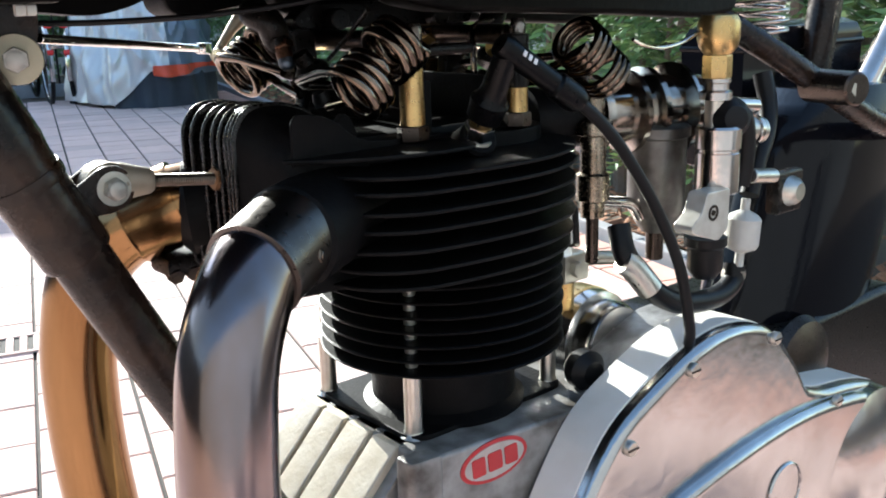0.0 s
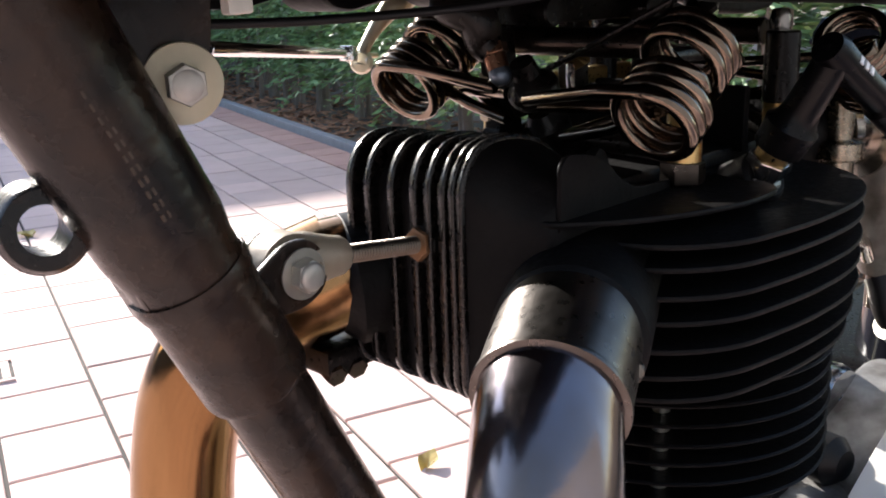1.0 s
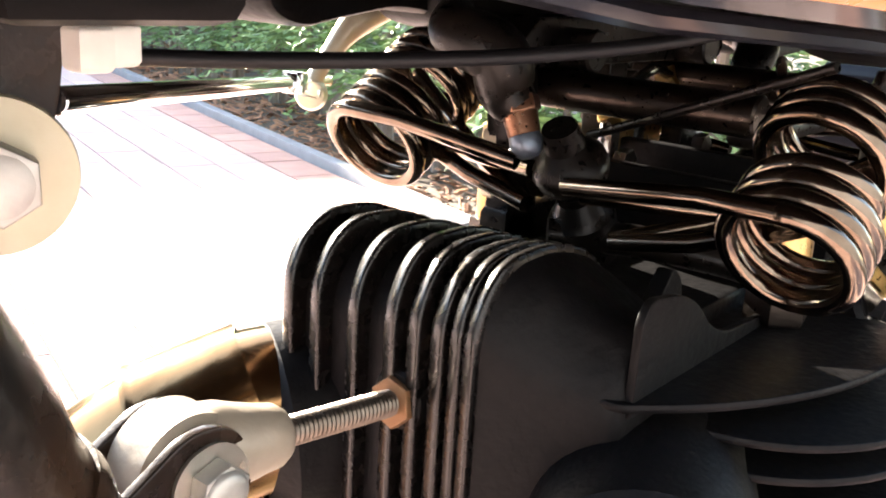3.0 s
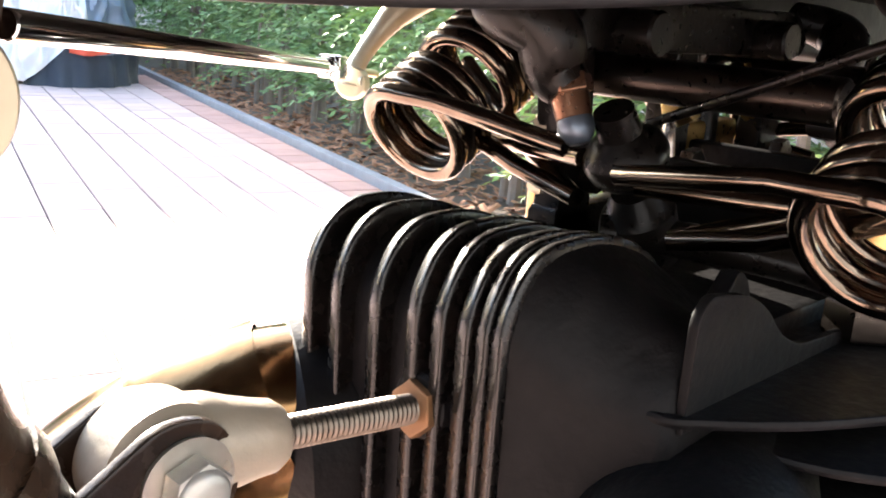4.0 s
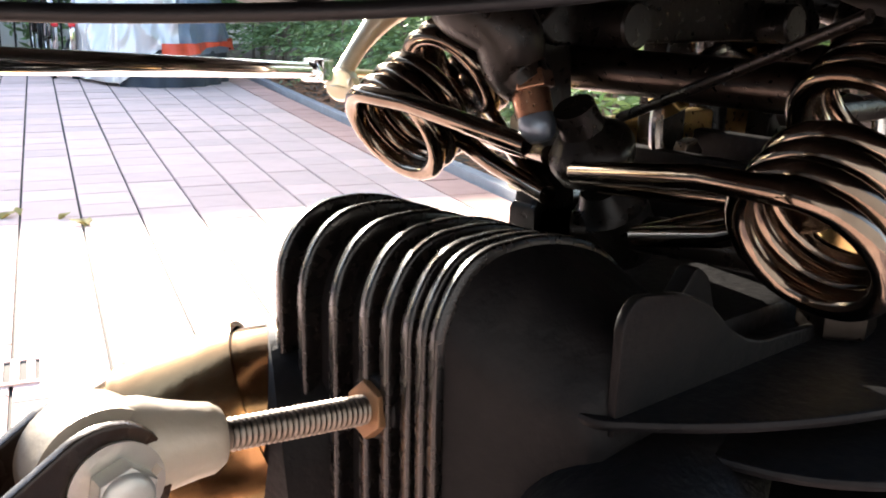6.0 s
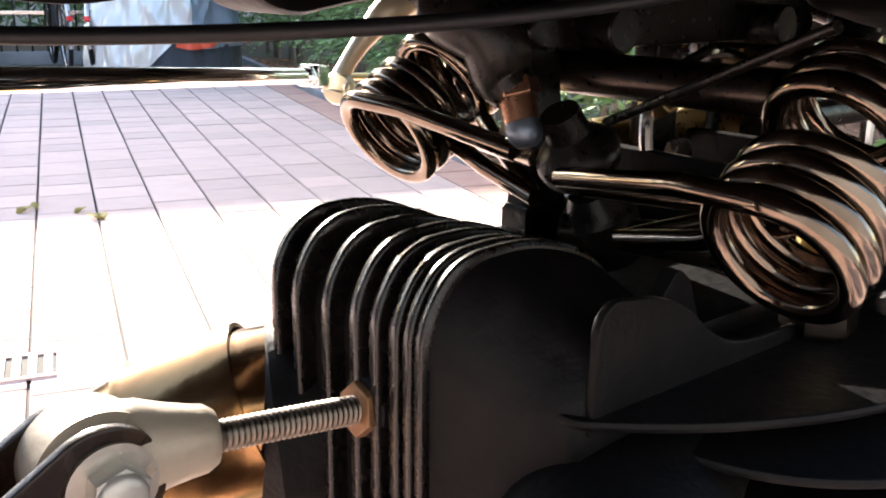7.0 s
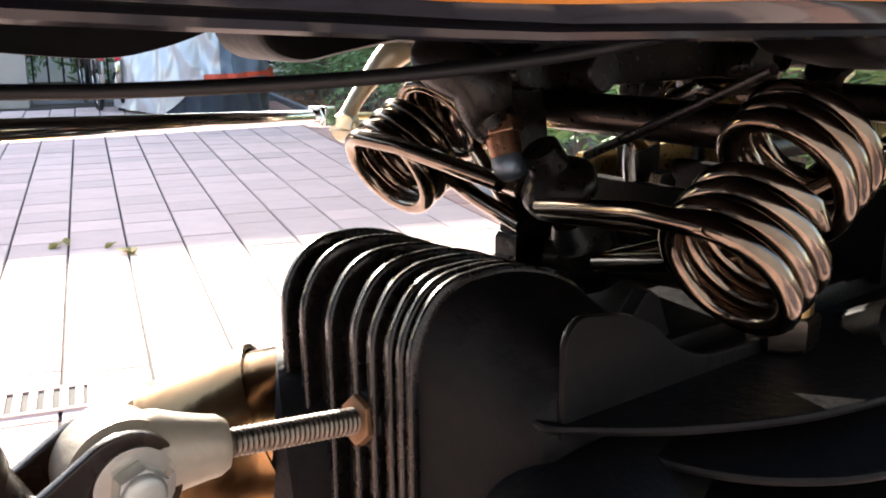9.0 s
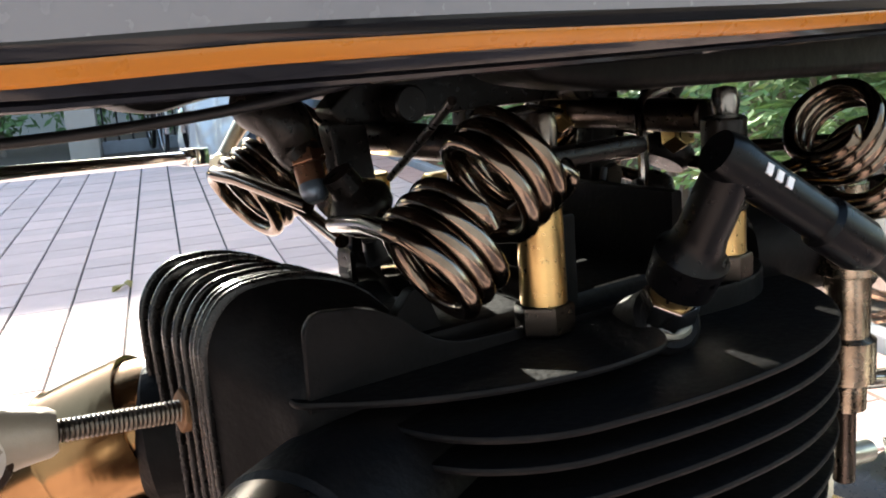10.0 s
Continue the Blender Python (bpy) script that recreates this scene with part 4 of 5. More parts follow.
    bm.faces.new(rows[0][::-1])
    bm.faces.new(rows[-1])
    part("oil_tank", bm, BOX_BLACK, bike, "gloss black oil tank", 50)
    arm = part("seat_arm", sweep(smooth_path([(0.27, -0.07, 0.79), (0.33, -0.1, 0.752), (0.40, -0.115, 0.715), (0.50, -0.12, 0.675), (0.62, -0.12, 0.655)]), 0.012, 20), PAINT_BLACK, bike, "black pivoted seat arm")
    part("pivot_bush", rod((0.376, -0.104, 0.724), (0.36, -0.16, 0.724), 0.016, 0.0155), DARKSTEEL, arm)
    part("pivot_bolt", hex_head((0.3615, -0.152, 0.724), (0.34, -0.25, 0.724), 0.014, 0.008), STEEL, arm)
    pts = [Vector((0.40, -0.03, 0.765)) + Vector((0.03 * math.cos(a), 0.03 * math.sin(a), 0.0016 * a)) for a in [i * 2 * math.pi / 20 for i in range(20 * 7)]]
    part("saddle_spring", sweep(pts, 0.0022, 8), CHROME, bike, "bright coiled saddle spring", 60)
    part("chrome_stay", sweep([(0.575, -0.06, 0.70), (0.70, -0.06, 0.83)], 0.014, 20), CHROME, bike, "bright chromed saddle stay")
    sq = part("clamp_plate", block(0.285, 0.325, -0.132, -0.12, 0.615, 0.655, 0.004), PAINT_BLACK, bike, "black clamp plate with bolt")
    part("clamp_bolt", lathe([(0, 0.01), (0.008, 0.01), (0.012, 0.006), (0.014, 0.0), (0, 0)], frame_of((0.305, -0.132, 0.636), (0.305, -1, 0.636))), STEEL, sq)


def along(pts, x):
    """A smooth reading between (x, value) pairs."""
    for (x0, w0), (x1, w1) in zip(pts, pts[1:]):
        if x <= x1:
            t = (x - x0) / (x1 - x0)
            return w0 + (w1 - w0) * (t * t * (3 - 2 * t) * 0.4 + t * 0.6)
    return pts[-1][1]


def half_width(x):
    return along([(-0.46, 0.03), (-0.445, 0.060), (-0.42, 0.083), (-0.38, 0.105), (-0.33, 0.127), (-0.28, 0.140), (-0.2, 0.146), (-0.05, 0.144), (0.1, 0.132), (0.25, 0.11), (0.4, 0.085), (0.44, 0.05)], x)


def tank_floor(x):
    return along([(-0.46, 0.852), (-0.42, 0.842), (-0.38, 0.8335), (-0.346, 0.8275), (-0.304, 0.8225), (-0.25, 0.8200), (-0.1, 0.8185), (0.1, 0.8175), (0.44, 0.820)], x)


def side_at(x, z):
    """The tank's half width at a height."""
    w, f = half_width(x), tank_floor(x)
    h = z - f
    if h < 0.012:
        return w * (1 - 0.03 * ((0.012 - h) / 0.012) ** 2)
    if h < 0.07:
        return w
    return w * math.sqrt(max(0, 1 - ((h - 0.07) / 0.13) ** 2))


def lining_at(x):
    """Height of the lining's middle: level along the side, curling up at the front."""
    return tank_floor(x) + 0.0038 + 0.0217 * max(0, (-0.318 - x) / 0.05) ** 2 + 0.0015 * max(0, min(1, (x + 0.27) / 0.06)) * max(0, min(1, (-0.05 - x) / 0.1))


def fuel_tank():
    xs = [-0.46 + 0.9 * i / 60 for i in range(61)]
    hs = [0.0, 0.002, 0.004, 0.008, 0.012, 0.024, 0.045, 0.07, 0.1, 0.13, 0.16, 0.185, 0.2]
    bm = bmesh.new()
    rows = []
    for x in xs:
        f = tank_floor(x)
        near = [(-side_at(x, f + h), f + h) for h in hs]
        w = half_width(x)
        ring = [(-w * 0.25, f + 0.03), (-w * 0.5, f + 0.004), (-w * 0.9, f + 0.001)] + near + [(-a, b) for a, b in reversed(near[:-1])] + [(w * 0.9, f + 0.001), (w * 0.5, f + 0.004), (w * 0.25, f + 0.03)]
        rows.append([bm.verts.new((x, a, b)) for a, b in ring])
    for a, b in zip(rows, rows[1:]):
        for i in range(len(a)):
            j = (i + 1) % len(a)
            bm.faces.new((a[i], a[j], b[j], b[i]))
    bm.faces.new(rows[0])
    bm.faces.new(rows[-1][::-1])
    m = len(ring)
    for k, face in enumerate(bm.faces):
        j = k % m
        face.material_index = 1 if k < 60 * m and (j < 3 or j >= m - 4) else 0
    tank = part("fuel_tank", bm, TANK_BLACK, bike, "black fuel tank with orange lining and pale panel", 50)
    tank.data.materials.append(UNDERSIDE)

    def ribbon(lower, upper, x0, x1, off, name, mat, label):
        bm = bmesh.new()
        n = 200
        rows = []
        for i in range(n + 1):
            x = x0 + (x1 - x0) * i / n
            a, b = lower(x), max(lower(x) + 0.001, upper(x))
            rows.append([bm.verts.new((x, -side_at(x, a + (b - a) * k / 8) - (off * 0.6 if k in (0, 8) else off), a + (b - a) * k / 8)) for k in range(9)])
        for p, q in zip(rows, rows[1:]):
            for k in range(8):
                bm.faces.new((p[k], q[k], q[k + 1], p[k + 1]))
        part(name, bm, mat, tank, label, 60)
    steep = lambda x: 0.0021 + 0.0035 * max(0, (-0.318 - x) / 0.05)
    ribbon(lambda x: lining_at(x) - steep(x), lambda x: lining_at(x) + steep(x), -0.375, 0.4, 0.0009, "lining", TANK_ORANGE, "orange painted lining")
    ribbon(lambda x: lining_at(x) + steep(x) + 0.0038, lambda x: tank_floor(x) + 0.115, -0.352, 0.38, 0.0016, "side_panel", TANK_WHITE, "pale silver side panel")
    flange = [(x, -side_at(x, tank_floor(x)) * 0.97, tank_floor(x) - 0.0012) for x in xs[1:-1]]
    part("seam_flange", sweep(flange, 0.0013, 8), TANK_BLACK, tank, "black rolled tank seam")
    flange = [(x, side_at(x, tank_floor(x)) * 0.97, tank_floor(x) + 0.0004) for x in xs[1:-1]]
    part("seam_flange", sweep(flange, 0.0008, 8), TANK_BLACK, tank, "black rolled tank seam")
    lobe = rounded([(-0.36, 0.835), (-0.30, 0.815), (-0.26, 0.810), (-0.23, 0.807), (-0.207, 0.812), (-0.191, 0.818), (-0.178, 0.835)], 0.012)
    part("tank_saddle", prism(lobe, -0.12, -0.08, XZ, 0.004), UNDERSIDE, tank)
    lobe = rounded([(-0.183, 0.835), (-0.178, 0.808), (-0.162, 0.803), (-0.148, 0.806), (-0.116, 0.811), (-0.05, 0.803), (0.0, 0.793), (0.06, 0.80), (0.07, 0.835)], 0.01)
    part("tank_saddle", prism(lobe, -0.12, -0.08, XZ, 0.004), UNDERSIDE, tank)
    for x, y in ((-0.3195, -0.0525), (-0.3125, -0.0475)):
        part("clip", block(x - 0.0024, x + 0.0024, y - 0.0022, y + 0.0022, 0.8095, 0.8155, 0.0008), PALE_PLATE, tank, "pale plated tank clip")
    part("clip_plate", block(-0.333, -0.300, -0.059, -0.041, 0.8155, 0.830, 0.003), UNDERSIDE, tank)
    part("control_cable", sweep(smooth_path([(-0.345, 0.04, 0.812), (-0.30, 0.019, 0.8058), (-0.27, 0.004, 0.8043), (-0.235, -0.016, 0.805), (-0.2, -0.037, 0.8073), (-0.16, -0.055, 0.812), (-0.12, -0.07, 0.82)]), 0.0019, 12), RUBBER, bike, "black control cable under the tank")


def under_tank():
    rail = rounded([(-0.105, 0.83), (-0.10, 0.806), (-0.06, 0.799), (0.02, 0.796), (0.12, 0.792), (0.22, 0.786), (0.27, 0.79), (0.275, 0.83)], 0.012)
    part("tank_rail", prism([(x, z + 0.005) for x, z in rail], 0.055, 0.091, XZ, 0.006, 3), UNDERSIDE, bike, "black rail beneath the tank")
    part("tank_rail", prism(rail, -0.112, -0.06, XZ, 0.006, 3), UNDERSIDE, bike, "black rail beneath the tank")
    part("chrome_strip", sweep(smooth_path([(0.094, -0.116, 0.7795), (0.106, -0.115, 0.7752), (0.120, -0.113, 0.7725), (0.138, -0.112, 0.7712), (0.16, -0.112, 0.774), (0.185, -0.113, 0.782)]), 0.0016, 10), CHROME, bike, "bright wire loop under the tank")
    for x, y, z in ((-0.01, 0.02, 0.775), (0.03, 0.045, 0.781), (0.045, -0.015, 0.772), (-0.045, 0.03, 0.772)):
        part("oil_union", hex_head((x, y, z), (x, y - 0.2, z + 0.1), 0.012, 0.01), BRASS, bike, "small brass oil union")
    part("oil_pipe", sweep(smooth_path([(0.03, 0.04, 0.785), (-0.01, 0.03, 0.79), (-0.045, 0.027, 0.777), (-0.05, 0.025, 0.755), (-0.045, 0.02, 0.73)]), 0.0026, 10), CHROME, bike, "thin bright oil pipe")
    part("oil_pipe", sweep(smooth_path([(0.06, 0.0, 0.795), (0.03, -0.012, 0.79), (0.022, -0.02, 0.77), (0.022, -0.02, 0.73)]), 0.0026, 10), CHROME, bike, "thin bright oil pipe")
    part("far_plate", block(-0.1007, -0.0867, 0.0429, 0.0489, 0.7433, 0.7703, 0.002), PALE, bike, "pale cream-plated guide plate")
    part("feed_rod", sweep([(-0.093, 0.008, 0.7725), (-0.1011, -0.0177, 0.7821), (-0.118, -0.0699, 0.8023), (-0.122, -0.082, 0.807)], 0.0016, 12), OILY_BLACK, bike, "thin dark feed rod rising to the tank")
    part("oil_bridge", block(-0.045, 0.05, 0.052, 0.06, 0.749, 0.764, 0.002), BRASS, bike, "tarnished brass bridge plate")


def centre_stand():
    st = part("centre_stand", rod((0.2, -0.10, 0.2), (0.2, 0.10, 0.2), 0.012), PAINT_BLACK, bike, "black centre stand on the paving")
    for y in (-0.12, 0.12):
        part("leg", sweep(smooth_path([(0.2, y * 0.8, 0.2), (0.21, y, 0.1), (0.22, y * 1.15, 0.008)]), 0.011, 12), PAINT_BLACK, st)
        part("foot", block(0.19, 0.25, y * 1.15 - 0.02, y * 1.15 + 0.02, 0.0005, 0.014, 0.003), PAINT_BLACK, st)
    part("cradle", block(-0.1, 0.4, -0.05, 0.05, 0.19, 0.265, 0.01), PAINT_BLACK, st)


centre_stand()
barrel()
head_ob = head()
springs(head_ob)
rocker_gear()
exhaust(-1)
exhaust(1)
crankcase()
timing_cover()
plug_and_lead()
carburettor()
fuel_tap()
dynamo()
frame_parts()
fuel_tank()
under_tank()


# ---- the drive and garden ----
TURN = radians(17.5)
ALONG = Vector((math.sin(TURN), math.cos(TURN), 0))      # the long joints of the paving
ACROSS = Vector((math.cos(TURN), -math.sin(TURN), 0))
ORIGIN = Vector((0.366, 0.632, 0))


def pave(u, v, z=0.0):
    """A point of the drive, from metres across and along the paving."""
    return ACROSS * (u - ORIGIN.x) + ALONG * (v - ORIGIN.y) + Vector((0, 0, z))


PAVE = Matrix.Translation(pave(0, 0)) @ Matrix.Rotation(-TURN, 4, "Z")


def local(ob):
    ob.matrix_basis = PAVE @ ob.matrix_basis
    return ob


def sheet(name, u0, u1, v0, v1, z, mat, label, category):
    bm = bmesh.new()
    n = 8
    g = [[bm.verts.new((u0 + (u1 - u0) * i / n, v0 + (v1 - v0) * j / n, z)) for j in range(n + 1)] for i in range(n + 1)]
    for i in range(n):
        for j in range(n):
            bm.faces.new((g[i][j], g[i + 1][j], g[i + 1][j + 1], g[i][j + 1]))
    return tagged(local(part(name, bm, mat)), label, category, kind="structure")


ground = sheet("ground", -150, 150, -150, 150, -0.06, EARTH, "dry garden soil around the drive", "ground")
bed = sheet("pavement", -9, 1.8, -6, 9.6, -0.008, JOINT, "drive of pink concrete pavers with dark joints", "pavement")

KERB_U = 1.82
kerb = tagged(local(part("kerb", block(KERB_U, KERB_U + 0.06, -6, 12, -0.06, 0.035, 0.008), KERB)), "grey concrete edging along the drive", "kerb", kind="structure")
mulch_bed = sheet("planting_bed", KERB_U + 0.06, 5, -6, 14, -0.005, EARTH, "soil of the planting bed under the hedge", "bed")


def hedge():
    rng = random.Random(5)
    for row in range(2):
        for i in range(19):
            u = KERB_U + 0.50 + 0.6 * row + rng.uniform(-0.08, 0.08)
            v = 1.3 + 0.5 * i + 0.25 * row + rng.uniform(-0.08, 0.08)
            shrub = thing("conifer", "green conifer hedge plant with bare lower stems in mulch", "conifer", "hedge plants", at=pave(u, v))
            h = rng.uniform(1.9, 2.4)
            for k in range(3 if row == 0 else 1):
                a, r = rng.uniform(0, 6.28), (0.0 if k == 0 else rng.uniform(0.05, 0.11))
                foot = Vector((math.cos(a) * r, math.sin(a) * r, -0.05))
                part("trunk", sweep([foot, foot + Vector((rng.uniform(-.03, .03), rng.uniform(-.03, .03), 0.5)), (0, 0, h * (1 if k == 0 else 0.6))], lambda t: (0.034 if k == 0 else 0.022) * (1 - 0.75 * t), 8), TRUNK, shrub)
            verts, faces = [], []
            for b in range(235 if row == 0 else 120):
                z = 0.24 + rng.uniform(0, 1) ** 0.95 * (h - 0.24)
                a = rng.uniform(0, 2 * math.pi)
                reach = 0.52 * (1.08 - z / h * 0.75) * rng.uniform(0.5, 1.1)
                d = Vector((math.cos(a), math.sin(a), 0))
                tip = d * reach + Vector((0, 0, z - rng.uniform(0.0, 0.16)))
                root = Vector((0, 0, z)) + d * reach * 0.2
                side = Vector((-d.y, d.x, 0))
                for k in range(11):
                    t = (k + 1) / 11
                    p = root.lerp(tip, t) + Vector((0, 0, 0.05 * math.sin(t * 3.1)))
                    for s in (-1, 1):
                        ln = rng.uniform(0.05, 0.12) * (1.2 - 0.6 * t)
                        q = p + (d * 0.8 + side * s * rng.uniform(0.5, 1.0) + Vector((0, 0, rng.uniform(-0.7, 0.2)))).normalized() * ln
                        w = Vector((rng.uniform(-1, 1), rng.uniform(-1, 1), rng.uniform(-1, 1))).normalized() * 0.010
                        i0 = len(verts)
                        verts += [p, p.lerp(q, 0.45) + w, q, p.lerp(q, 0.45) - w]
                        faces += [(i0, i0 + 1, i0 + 2, i0 + 3)]
            me = bpy.data.meshes.new("crown")
            me.from_pydata([tuple(v) for v in verts], [], faces)
            me.materials.append(LEAF)
            ob = new("crown", me)
            ob.parent = shrub


def mulch():
    rng = random.Random(8)
    verts, faces = [], []
    for i in range(2600):
        u, v = KERB_U + 0.08 + abs(rng.gauss(0, 0.55)), rng.uniform(1.0, 10)
        c = Vector((u, v, rng.uniform(-0.003, 0.025)))
        a = rng.uniform(0, 6.28)
        d = Vector((math.cos(a), math.sin(a), rng.uniform(-0.4, 0.4))) * rng.uniform(0.015, 0.05)
        w = Vector((-math.sin(a), math.cos(a), rng.uniform(-0.5, 0.5))) * rng.uniform(0.005, 0.014)
        n = d.cross(w).normalized() * 0.004
        i0 = len(verts)
        verts += [c - d - w, c + d - w, c + d + w, c - d + w, c - d * 0.7 + n, c + d * 0.7 + n]
        faces += [(i0, i0 + 1, i0 + 5, i0 + 4), (i0 + 1, i0 + 2, i0 + 5), (i0 + 2, i0 + 3, i0 + 4, i0 + 5), (i0 + 3, i0, i0 + 4), (i0, i0 + 3, i0 + 2, i0 + 1)]
    me = bpy.data.meshes.new("bark_mulch")
    me.from_pydata([tuple(v) for v in verts], [], faces)
    me.materials.append(BARK)
    tagged(local(new("bark_mulch", me)), "reddish brown bark mulch strewn under the hedge", "mulch", kind="stuff")


def covered_vehicle():
    """A parked two-wheeler under a silver and blue cover with a dark skirt."""
    cov = thing("covered_motorcycle", "motorcycle under a creased silver and blue cover with dark skirt", "covered motorcycle", at=pave(1.0, 9.1))
    cov.rotation_euler = (0, 0, -TURN + radians(8))
    rng = random.Random(3)

    def shell(a0, a1, low, z1, off, n, m, crease=1.0):
        bm = bmesh.new()
        rows = []
        for i in range(n + 1):
            a = a0 + (a1 - a0) * i / n
            z0 = low(a)
            row = []
            for j in range(m + 1):
                z = z0 + (z1 - z0) * j / m
                t = z / 1.25
                rx = (0.62 * (1 - 0.55 * t ** 2.2)) + off
                ry = (0.95 * (1 - 0.35 * t ** 2.2)) + off
                p = Vector((a * 2.2, z * 2.0, 3.0))
                ridge = 0.5 - abs(noise.noise(p * 1.1 + Vector((z * 1.5, 0, 0)))) * 1.6
                fine = 0.5 - abs(noise.noise(p * 3.1 - Vector((z * 2, 0, 7)))) * 1.6
                fold = crease * (0.075 * ridge + 0.035 * fine) + 0.02 * math.sin(a * 19 + z * 3) * (1 - 0.4 * t)
                close = 1 - 0.9 * max(0, (t - 0.8) / 0.2) ** 2
                row.append(bm.verts.new(((rx + fold) * math.cos(a) * close, (ry + fold) * math.sin(a) * close, z)))
            rows.append(row)
        for p, q in zip(rows, rows[1:]):
            for k in range(m):
                bm.faces.new((p[k], q[k], q[k + 1], p[k + 1]))
        return bm
    pi = math.pi
    hem = lambda a: 0.03 + 0.27 * max(0, min(1, (a + pi * 0.72) / (pi * 0.14)))
    part("silver_cover", shell(-pi * 1.05, -pi * 0.50, hem, 1.25, 0.01, 90, 34), TARP, cov, "silver creased cover", 40)
    part("blue_cover", shell(-pi * 0.50, pi * 0.95, lambda a: 0.25, 1.25, 0, 120, 24), TARP_BLUE, cov, "blue grey cover", 40)
    part("skirt", shell(-pi * 0.74, pi, lambda a: 0.0, 0.31, -0.02, 120, 6, 0.5), CLOTH_DARK, cov, "dark navy skirt", 70)
    part("red_band", shell(-pi * 0.57, pi * 0.05, lambda a: 0.28 + 0.03 * math.sin(a * 5), 0.345, 0.025, 60, 2), CLOTH_RED, cov, "orange red band", 70)


def bicycle(u, v, turn):
    bk = thing("bicycle", "dark bicycle with red rear reflector parked by the fence", "bicycle", "parked bicycles", at=pave(u, v))
    bk.rotation_euler = (0, 0, turn)
    R = 0.33
    for y in (-0.52, 0.52):
        pts = [(0, y + R * math.cos(a), R + R * math.sin(a)) for a in [2 * math.pi * i / 40 for i in range(41)]]
        wheel = part("wheel", sweep(pts, 0.02, 8, cap=False), RUBBER, bk)
        pts = [(0, y + 0.305 * math.cos(a), R + 0.305 * math.sin(a)) for a in [2 * math.pi * i / 40 for i in range(41)]]
        part("rim", sweep(pts, 0.008, 6, cap=False), CHROME, wheel)
        bm = bmesh.new()
        for i in range(16):
            a = math.pi * i / 8
            rod((0, y, R), (0, y + 0.3 * math.cos(a), R + 0.3 * math.sin(a)), 0.0016, seg=5, bm=bm)
        part("spokes", bm, CHROME, wheel)
    P = lambda y, z: (0, y, z)
    for a, b in ((P(-0.52, R), P(-0.12, 0.3)), (P(-0.52, R), P(-0.2, 0.78)), (P(-0.12, 0.3), P(-0.24, 0.9)), (P(-0.12, 0.3), P(0.34, 0.78)), (P(-0.2, 0.8), P(0.33, 0.84)), (P(0.52, R), P(0.33, 0.95))):
        part("frame_tube", rod(a, b, 0.016, seg=10), PAINT_BLACK, bk)
    part("saddle", block(-0.07, 0.07, -0.37, -0.12, 0.9, 0.95, 0.02), RUBBER, bk)
    part("handlebar", rod((-0.28, 0.3, 1.02), (0.28, 0.3, 1.02), 0.014, seg=10), CHROME, bk)
    part("mudguard", sweep([(0, -0.52 + 0.37 * math.cos(a), R + 0.37 * math.sin(a)) for a in [math.pi * (0.35 + 0.75 * i / 14) for i in range(15)]], 0.022, 6), CHROME, bk)
    part("rear_light", block(-0.03, 0.03, -0.93, -0.89, 0.66, 0.71, 0.008), RED_LENS, bk, "red rear light")
    part("reflector", block(-0.025, 0.025, -0.915, -0.88, 0.44, 0.48, 0.006), RED_LENS, bk, "red reflector")


def boundary():
    for u, w in ((-0.55, 0.28),):
        p = tagged(local(part("gate_post", block(u - w / 2, u + w / 2, 10.2, 10.5, -0.06, 2.4, 0.02), POST)), "square sandstone-coloured gate post", "post", kind="structure")
    rail = thing("fence", "low dark fence with pale base behind the bicycles", "fence", kind="structure")
    local(part("rail", block(-0.4, 1.8, 10.62, 10.66, 0.42, 0.46, 0.004), CHROME, rail))
    for i in range(15):
        local(part("picket", block(-0.38 + i * 0.14, -0.36 + i * 0.14, 10.63, 10.65, -0.06, 1.1, 0.003), RUBBER, rail))
    local(part("base_strip", block(-0.4, 1.8, 10.6, 10.7, -0.06, 0.07, 0.01), KERB, rail))
    # Unseen wall added behind the camera to cut sky light on the engine.
    tagged(local(part("wall_sky_block", block(-7, 6, -2.5, -2.3, -0.06, 3.2, 0.02), TIMBER)), "unseen slate grey timber wall added to cut sky light", "wall", kind="structure")
    # Unseen wall added to close the left side.
    tagged(local(part("wall_side", block(-7.2, -7.0, -2.5, 10, -0.06, 3.0, 0.02), TIMBER)), "unseen slate grey timber wall added to close the side", "wall", kind="structure")
    # Unseen house added so that its ridge shades the far paving.
    house = thing("house", "unseen pale house with dark roof, added to shade the far paving", "house")
    local(part("wall", block(-8, 8, 14.0, 20.0, -0.06, 3.3, 0.02), WALL, house))
    roof = bmesh.new()
    prism([(13.7, 3.3), (20.3, 3.3), (17.0, 5.1)], -8.3, 8.3, Matrix(((0, 0, 1, 0), (1, 0, 0, 0), (0, 1, 0, 0), (0, 0, 0, 1))), 0.02, 1, roof)
    local(part("roof", roof, CLOTH_DARK, house))


hedge()
mulch()
covered_vehicle()
bicycle(0.15, 9.75, -TURN + radians(6))
bicycle(0.5, 9.7, -TURN - radians(8))
boundary()


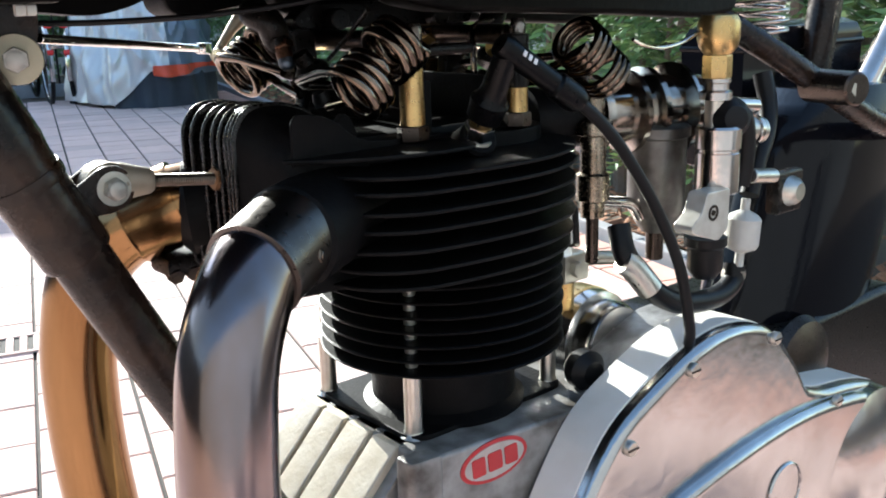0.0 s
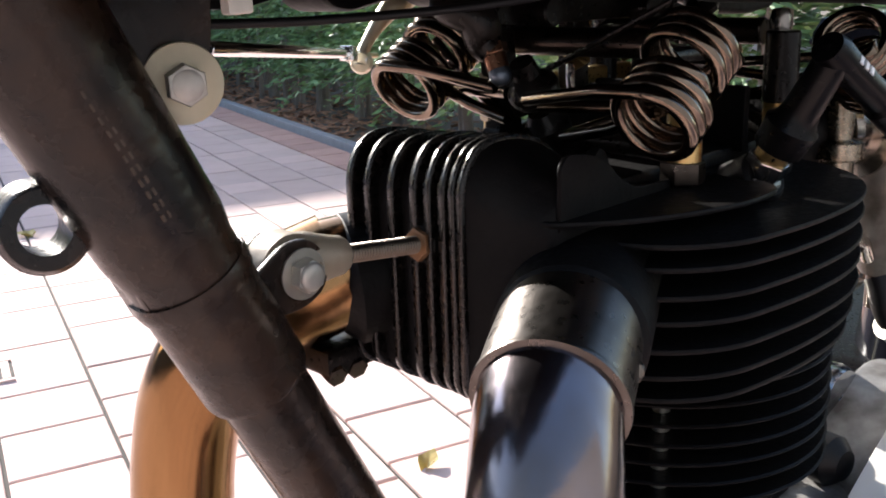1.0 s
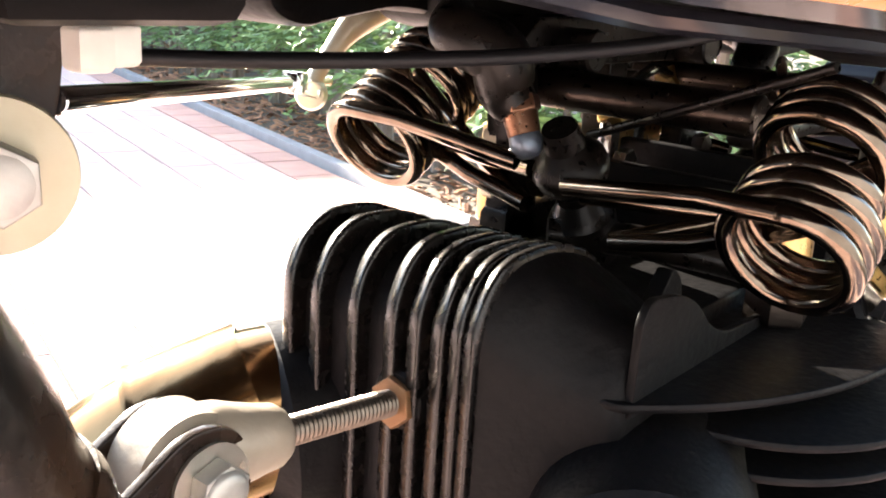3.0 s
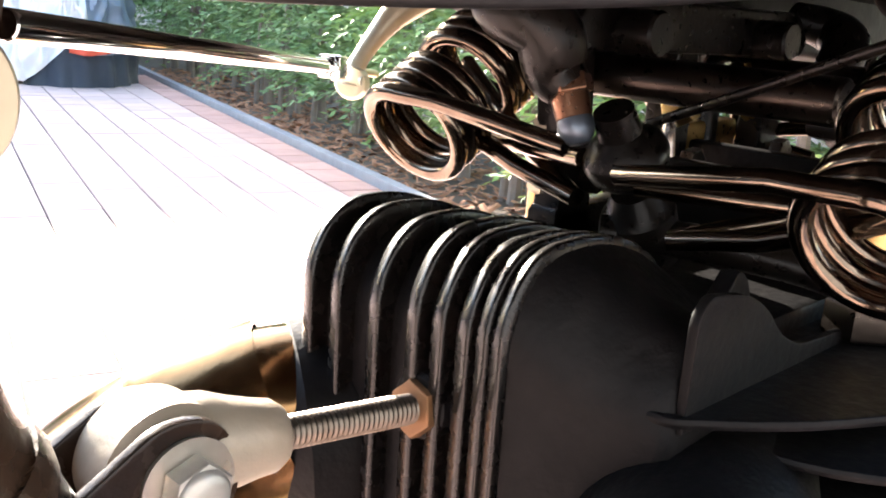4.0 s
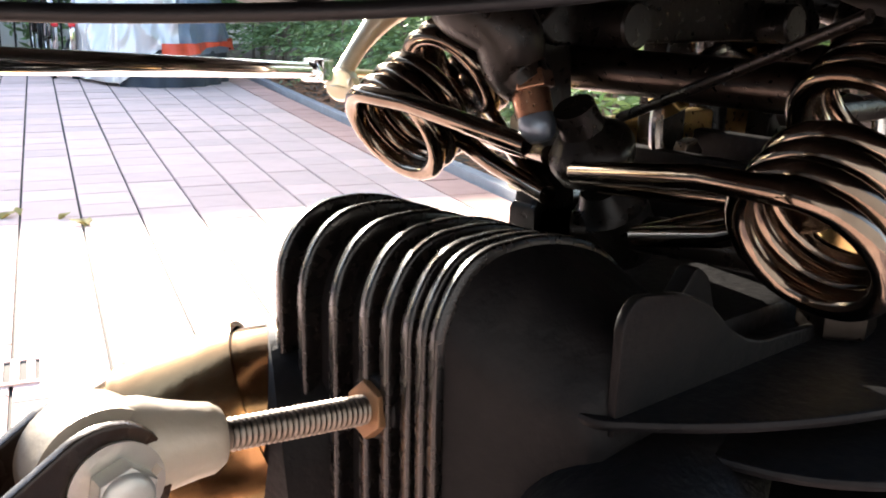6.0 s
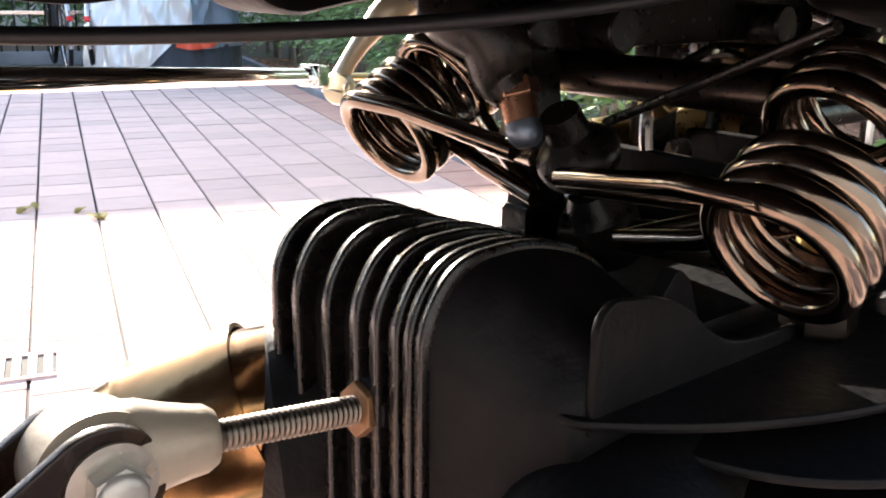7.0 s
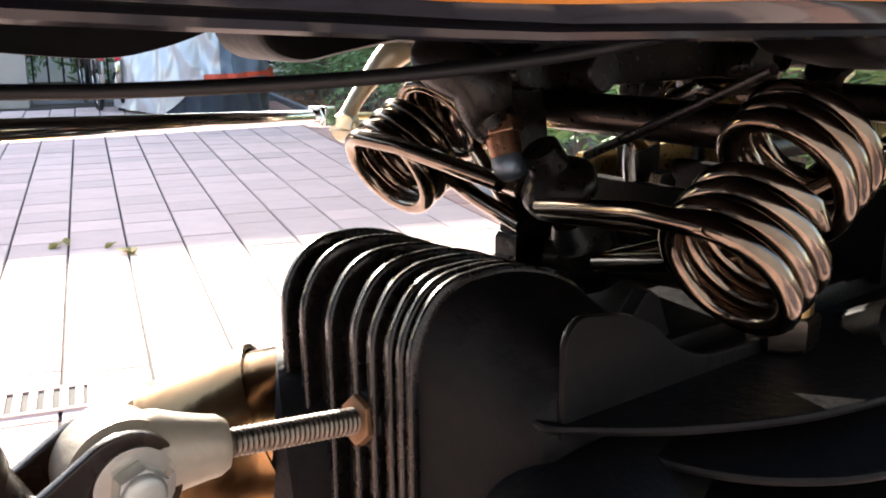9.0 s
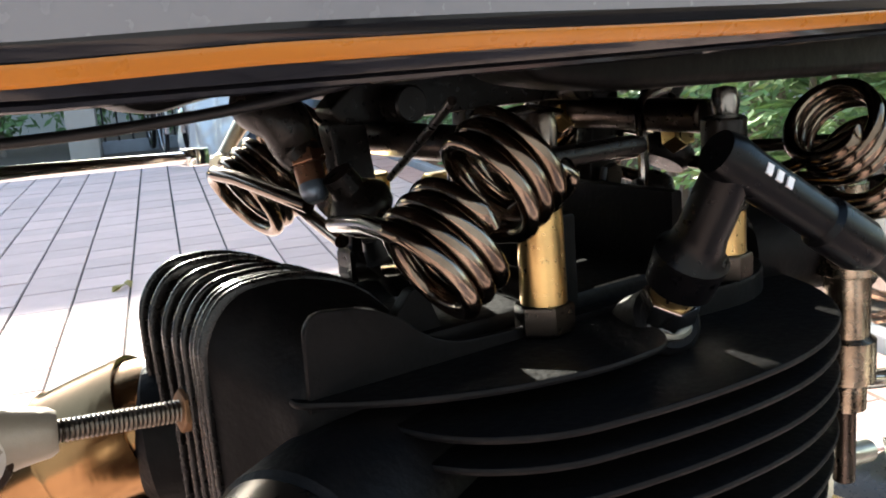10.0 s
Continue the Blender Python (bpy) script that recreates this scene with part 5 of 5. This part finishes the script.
def shrubs_behind():
    """Leafy bushes that close the view beyond the fence."""
    rng = random.Random(11)
    for i in range(9):
        b = thing("bush", "dense green bush behind the fence", "bush", "bushes", at=pave(-3.2 + i * 0.85, 11.6 + rng.uniform(-.2, .3)))
        part("trunk", sweep([(0, 0, -0.06), (0.03, 0, 0.5), (0, 0.02, 1.4)], lambda t: 0.04 * (1 - 0.7 * t), 8), TRUNK, b)
        verts, faces = [], []
        for k in range(2600):
            d = Vector((rng.gauss(0, 1), rng.gauss(0, 1), rng.gauss(0, 1))).normalized() * rng.uniform(0.35, 1.0)
            c = Vector((d.x * 0.6, d.y * 0.55, 1.0 + d.z * 0.95)) 
            q = Vector((rng.gauss(0, 1), rng.gauss(0, 1), rng.gauss(0, 1))).normalized() * rng.uniform(0.04, 0.09)
            w = q.orthogonal().normalized() * 0.026
            i0 = len(verts)
            verts += [c - q, c + w, c + q, c - w]
            faces.append((i0, i0 + 1, i0 + 2, i0 + 3))
        me = bpy.data.meshes.new("crown")
        me.from_pydata([tuple(v) for v in verts], [], faces)
        me.materials.append(LEAF)
        ob = new("crown", me)
        ob.parent = b


shrubs_behind()


def small_leaf(u, v, turn, s=1.0):
    bm = bmesh.new()
    mid = [bm.verts.new((x * s, 0, 0.004 + 0.012 * math.sin(x * 60))) for x in (-0.03, -0.015, 0, 0.015, 0.03)]
    for sy in (-1, 1):
        edge = [mid[0]] + [bm.verts.new((x * s, sy * w * s, 0.012)) for x, w in ((-0.015, 0.014), (0, 0.019), (0.015, 0.012))] + [mid[4]]
        for i in range(4):
            vs = list(dict.fromkeys((mid[i], mid[i + 1], edge[i + 1], edge[i])))
            bm.faces.new(vs)
    bmesh.ops.solidify(bm, geom=bm.faces[:], thickness=0.0012)
    ob = part("fallen_leaf", bm, YELLOW_LEAF)
    ob.matrix_basis = Matrix.Translation(pave(u, v, 0.003)) @ Matrix.Rotation(turn, 4, "Z")
    tagged(ob, "dry yellow leaf lying on the paving", "leaf", "fallen leaves")


for u, v, a, s in ((-0.039, 3.93, 0.3, 1.2), (-0.005, 3.98, 1.5, 0.9), (0.145, 3.86, 0.2, 0.9), (0.19, 3.75, 2.4, 1.3), (0.215, 3.74, 0.9, 1.0), (0.66, 1.55, 0.4, 1.0)):
    small_leaf(u, v, a, s)


def drain(u, v):
    d = thing("drain_grate", "cast iron drain grate set flush in the paving", "drain", at=pave(u, v))
    d.rotation_euler = (0, 0, -TURN)
    part("frame", prism([(-0.1, -0.07), (0.1, -0.07), (0.1, 0.07), (-0.1, 0.07)], -0.01, 0.0015), JOINT, d)
    for i in range(6):
        part("bar", block(-0.085 + i * 0.032, -0.067 + i * 0.032, -0.055, 0.055, 0.0, 0.006, 0.002), PAVER, d)
    for y in (-0.066, 0.066):
        part("edge", block(-0.1, 0.1, y - 0.006, y + 0.006, 0.0, 0.006, 0.001), PAVER, d)


drain(-0.045, 2.43)


# ---- paving stones, the nearest as pieces of their own ----
def paving():
    rng = random.Random(21)
    meshes = {}
    for ln in (0.2, 0.3):
        bm = bmesh.new()
        prism([(0.004, 0.004), (0.196, 0.004), (0.196, ln - 0.004), (0.004, ln - 0.004)], -0.03, 0.0, None, 0.0025, 1, bm)
        me = finish(bm, 20)
        me.name = "paver"
        me.materials.append(PAVER)
        meshes[ln] = me
    verts, faces, border = [], [], []
    count = 0
    for k in range(-20, 9):
        v = -2.6 + rng.uniform(0, 0.2)
        if k == 2:
            v = 4.74 - 0.2 * 36
        while v < 9.3:
            ln = rng.choice((0.2, 0.2, 0.3))
            z = rng.uniform(-0.0015, 0.001)
            drainish = k == -1 and 2.3 < v + ln / 2 < 2.56
            near = -2 <= k < 8 and 1.2 < v < 5.4 and count < 300
            if near:
                ob = new("paver", meshes[ln])
                ob.matrix_basis = PAVE @ Matrix.Translation((k * 0.2, v, z))
                ob.parent = bed
                ob.matrix_parent_inverse = bed.matrix_basis.inverted()
                count += 1
            else:
                i0 = len(verts)
                x0, x1, y0, y1 = k * 0.2 + 0.004, k * 0.2 + 0.196, v + 0.004, v + ln - 0.004
                verts += [(x0, y0, -0.03), (x1, y0, -0.03), (x1, y1, -0.03), (x0, y1, -0.03), (x0 + .002, y0 + .002, z), (x1 - .002, y0 + .002, z), (x1 - .002, y1 - .002, z), (x0 + .002, y1 - .002, z)]
                border += [1 if k == 8 else 0] * 5
                faces += [tuple(i0 + j for j in f) for f in ((4, 5, 6, 7), (0, 1, 5, 4), (1, 2, 6, 5), (2, 3, 7, 6), (3, 0, 4, 7))]
            v += ln
    me = bpy.data.meshes.new("far_pavers")
    me.from_pydata(verts, [], faces)
    me.materials.append(PAVER_FAR)
    me.materials.append(PAVER_RED)
    me.polygons.foreach_set("material_index", border)
    tagged(local(new("far_pavers", me)), "far part of the pink paver drive", "paving", kind="stuff")


paving()
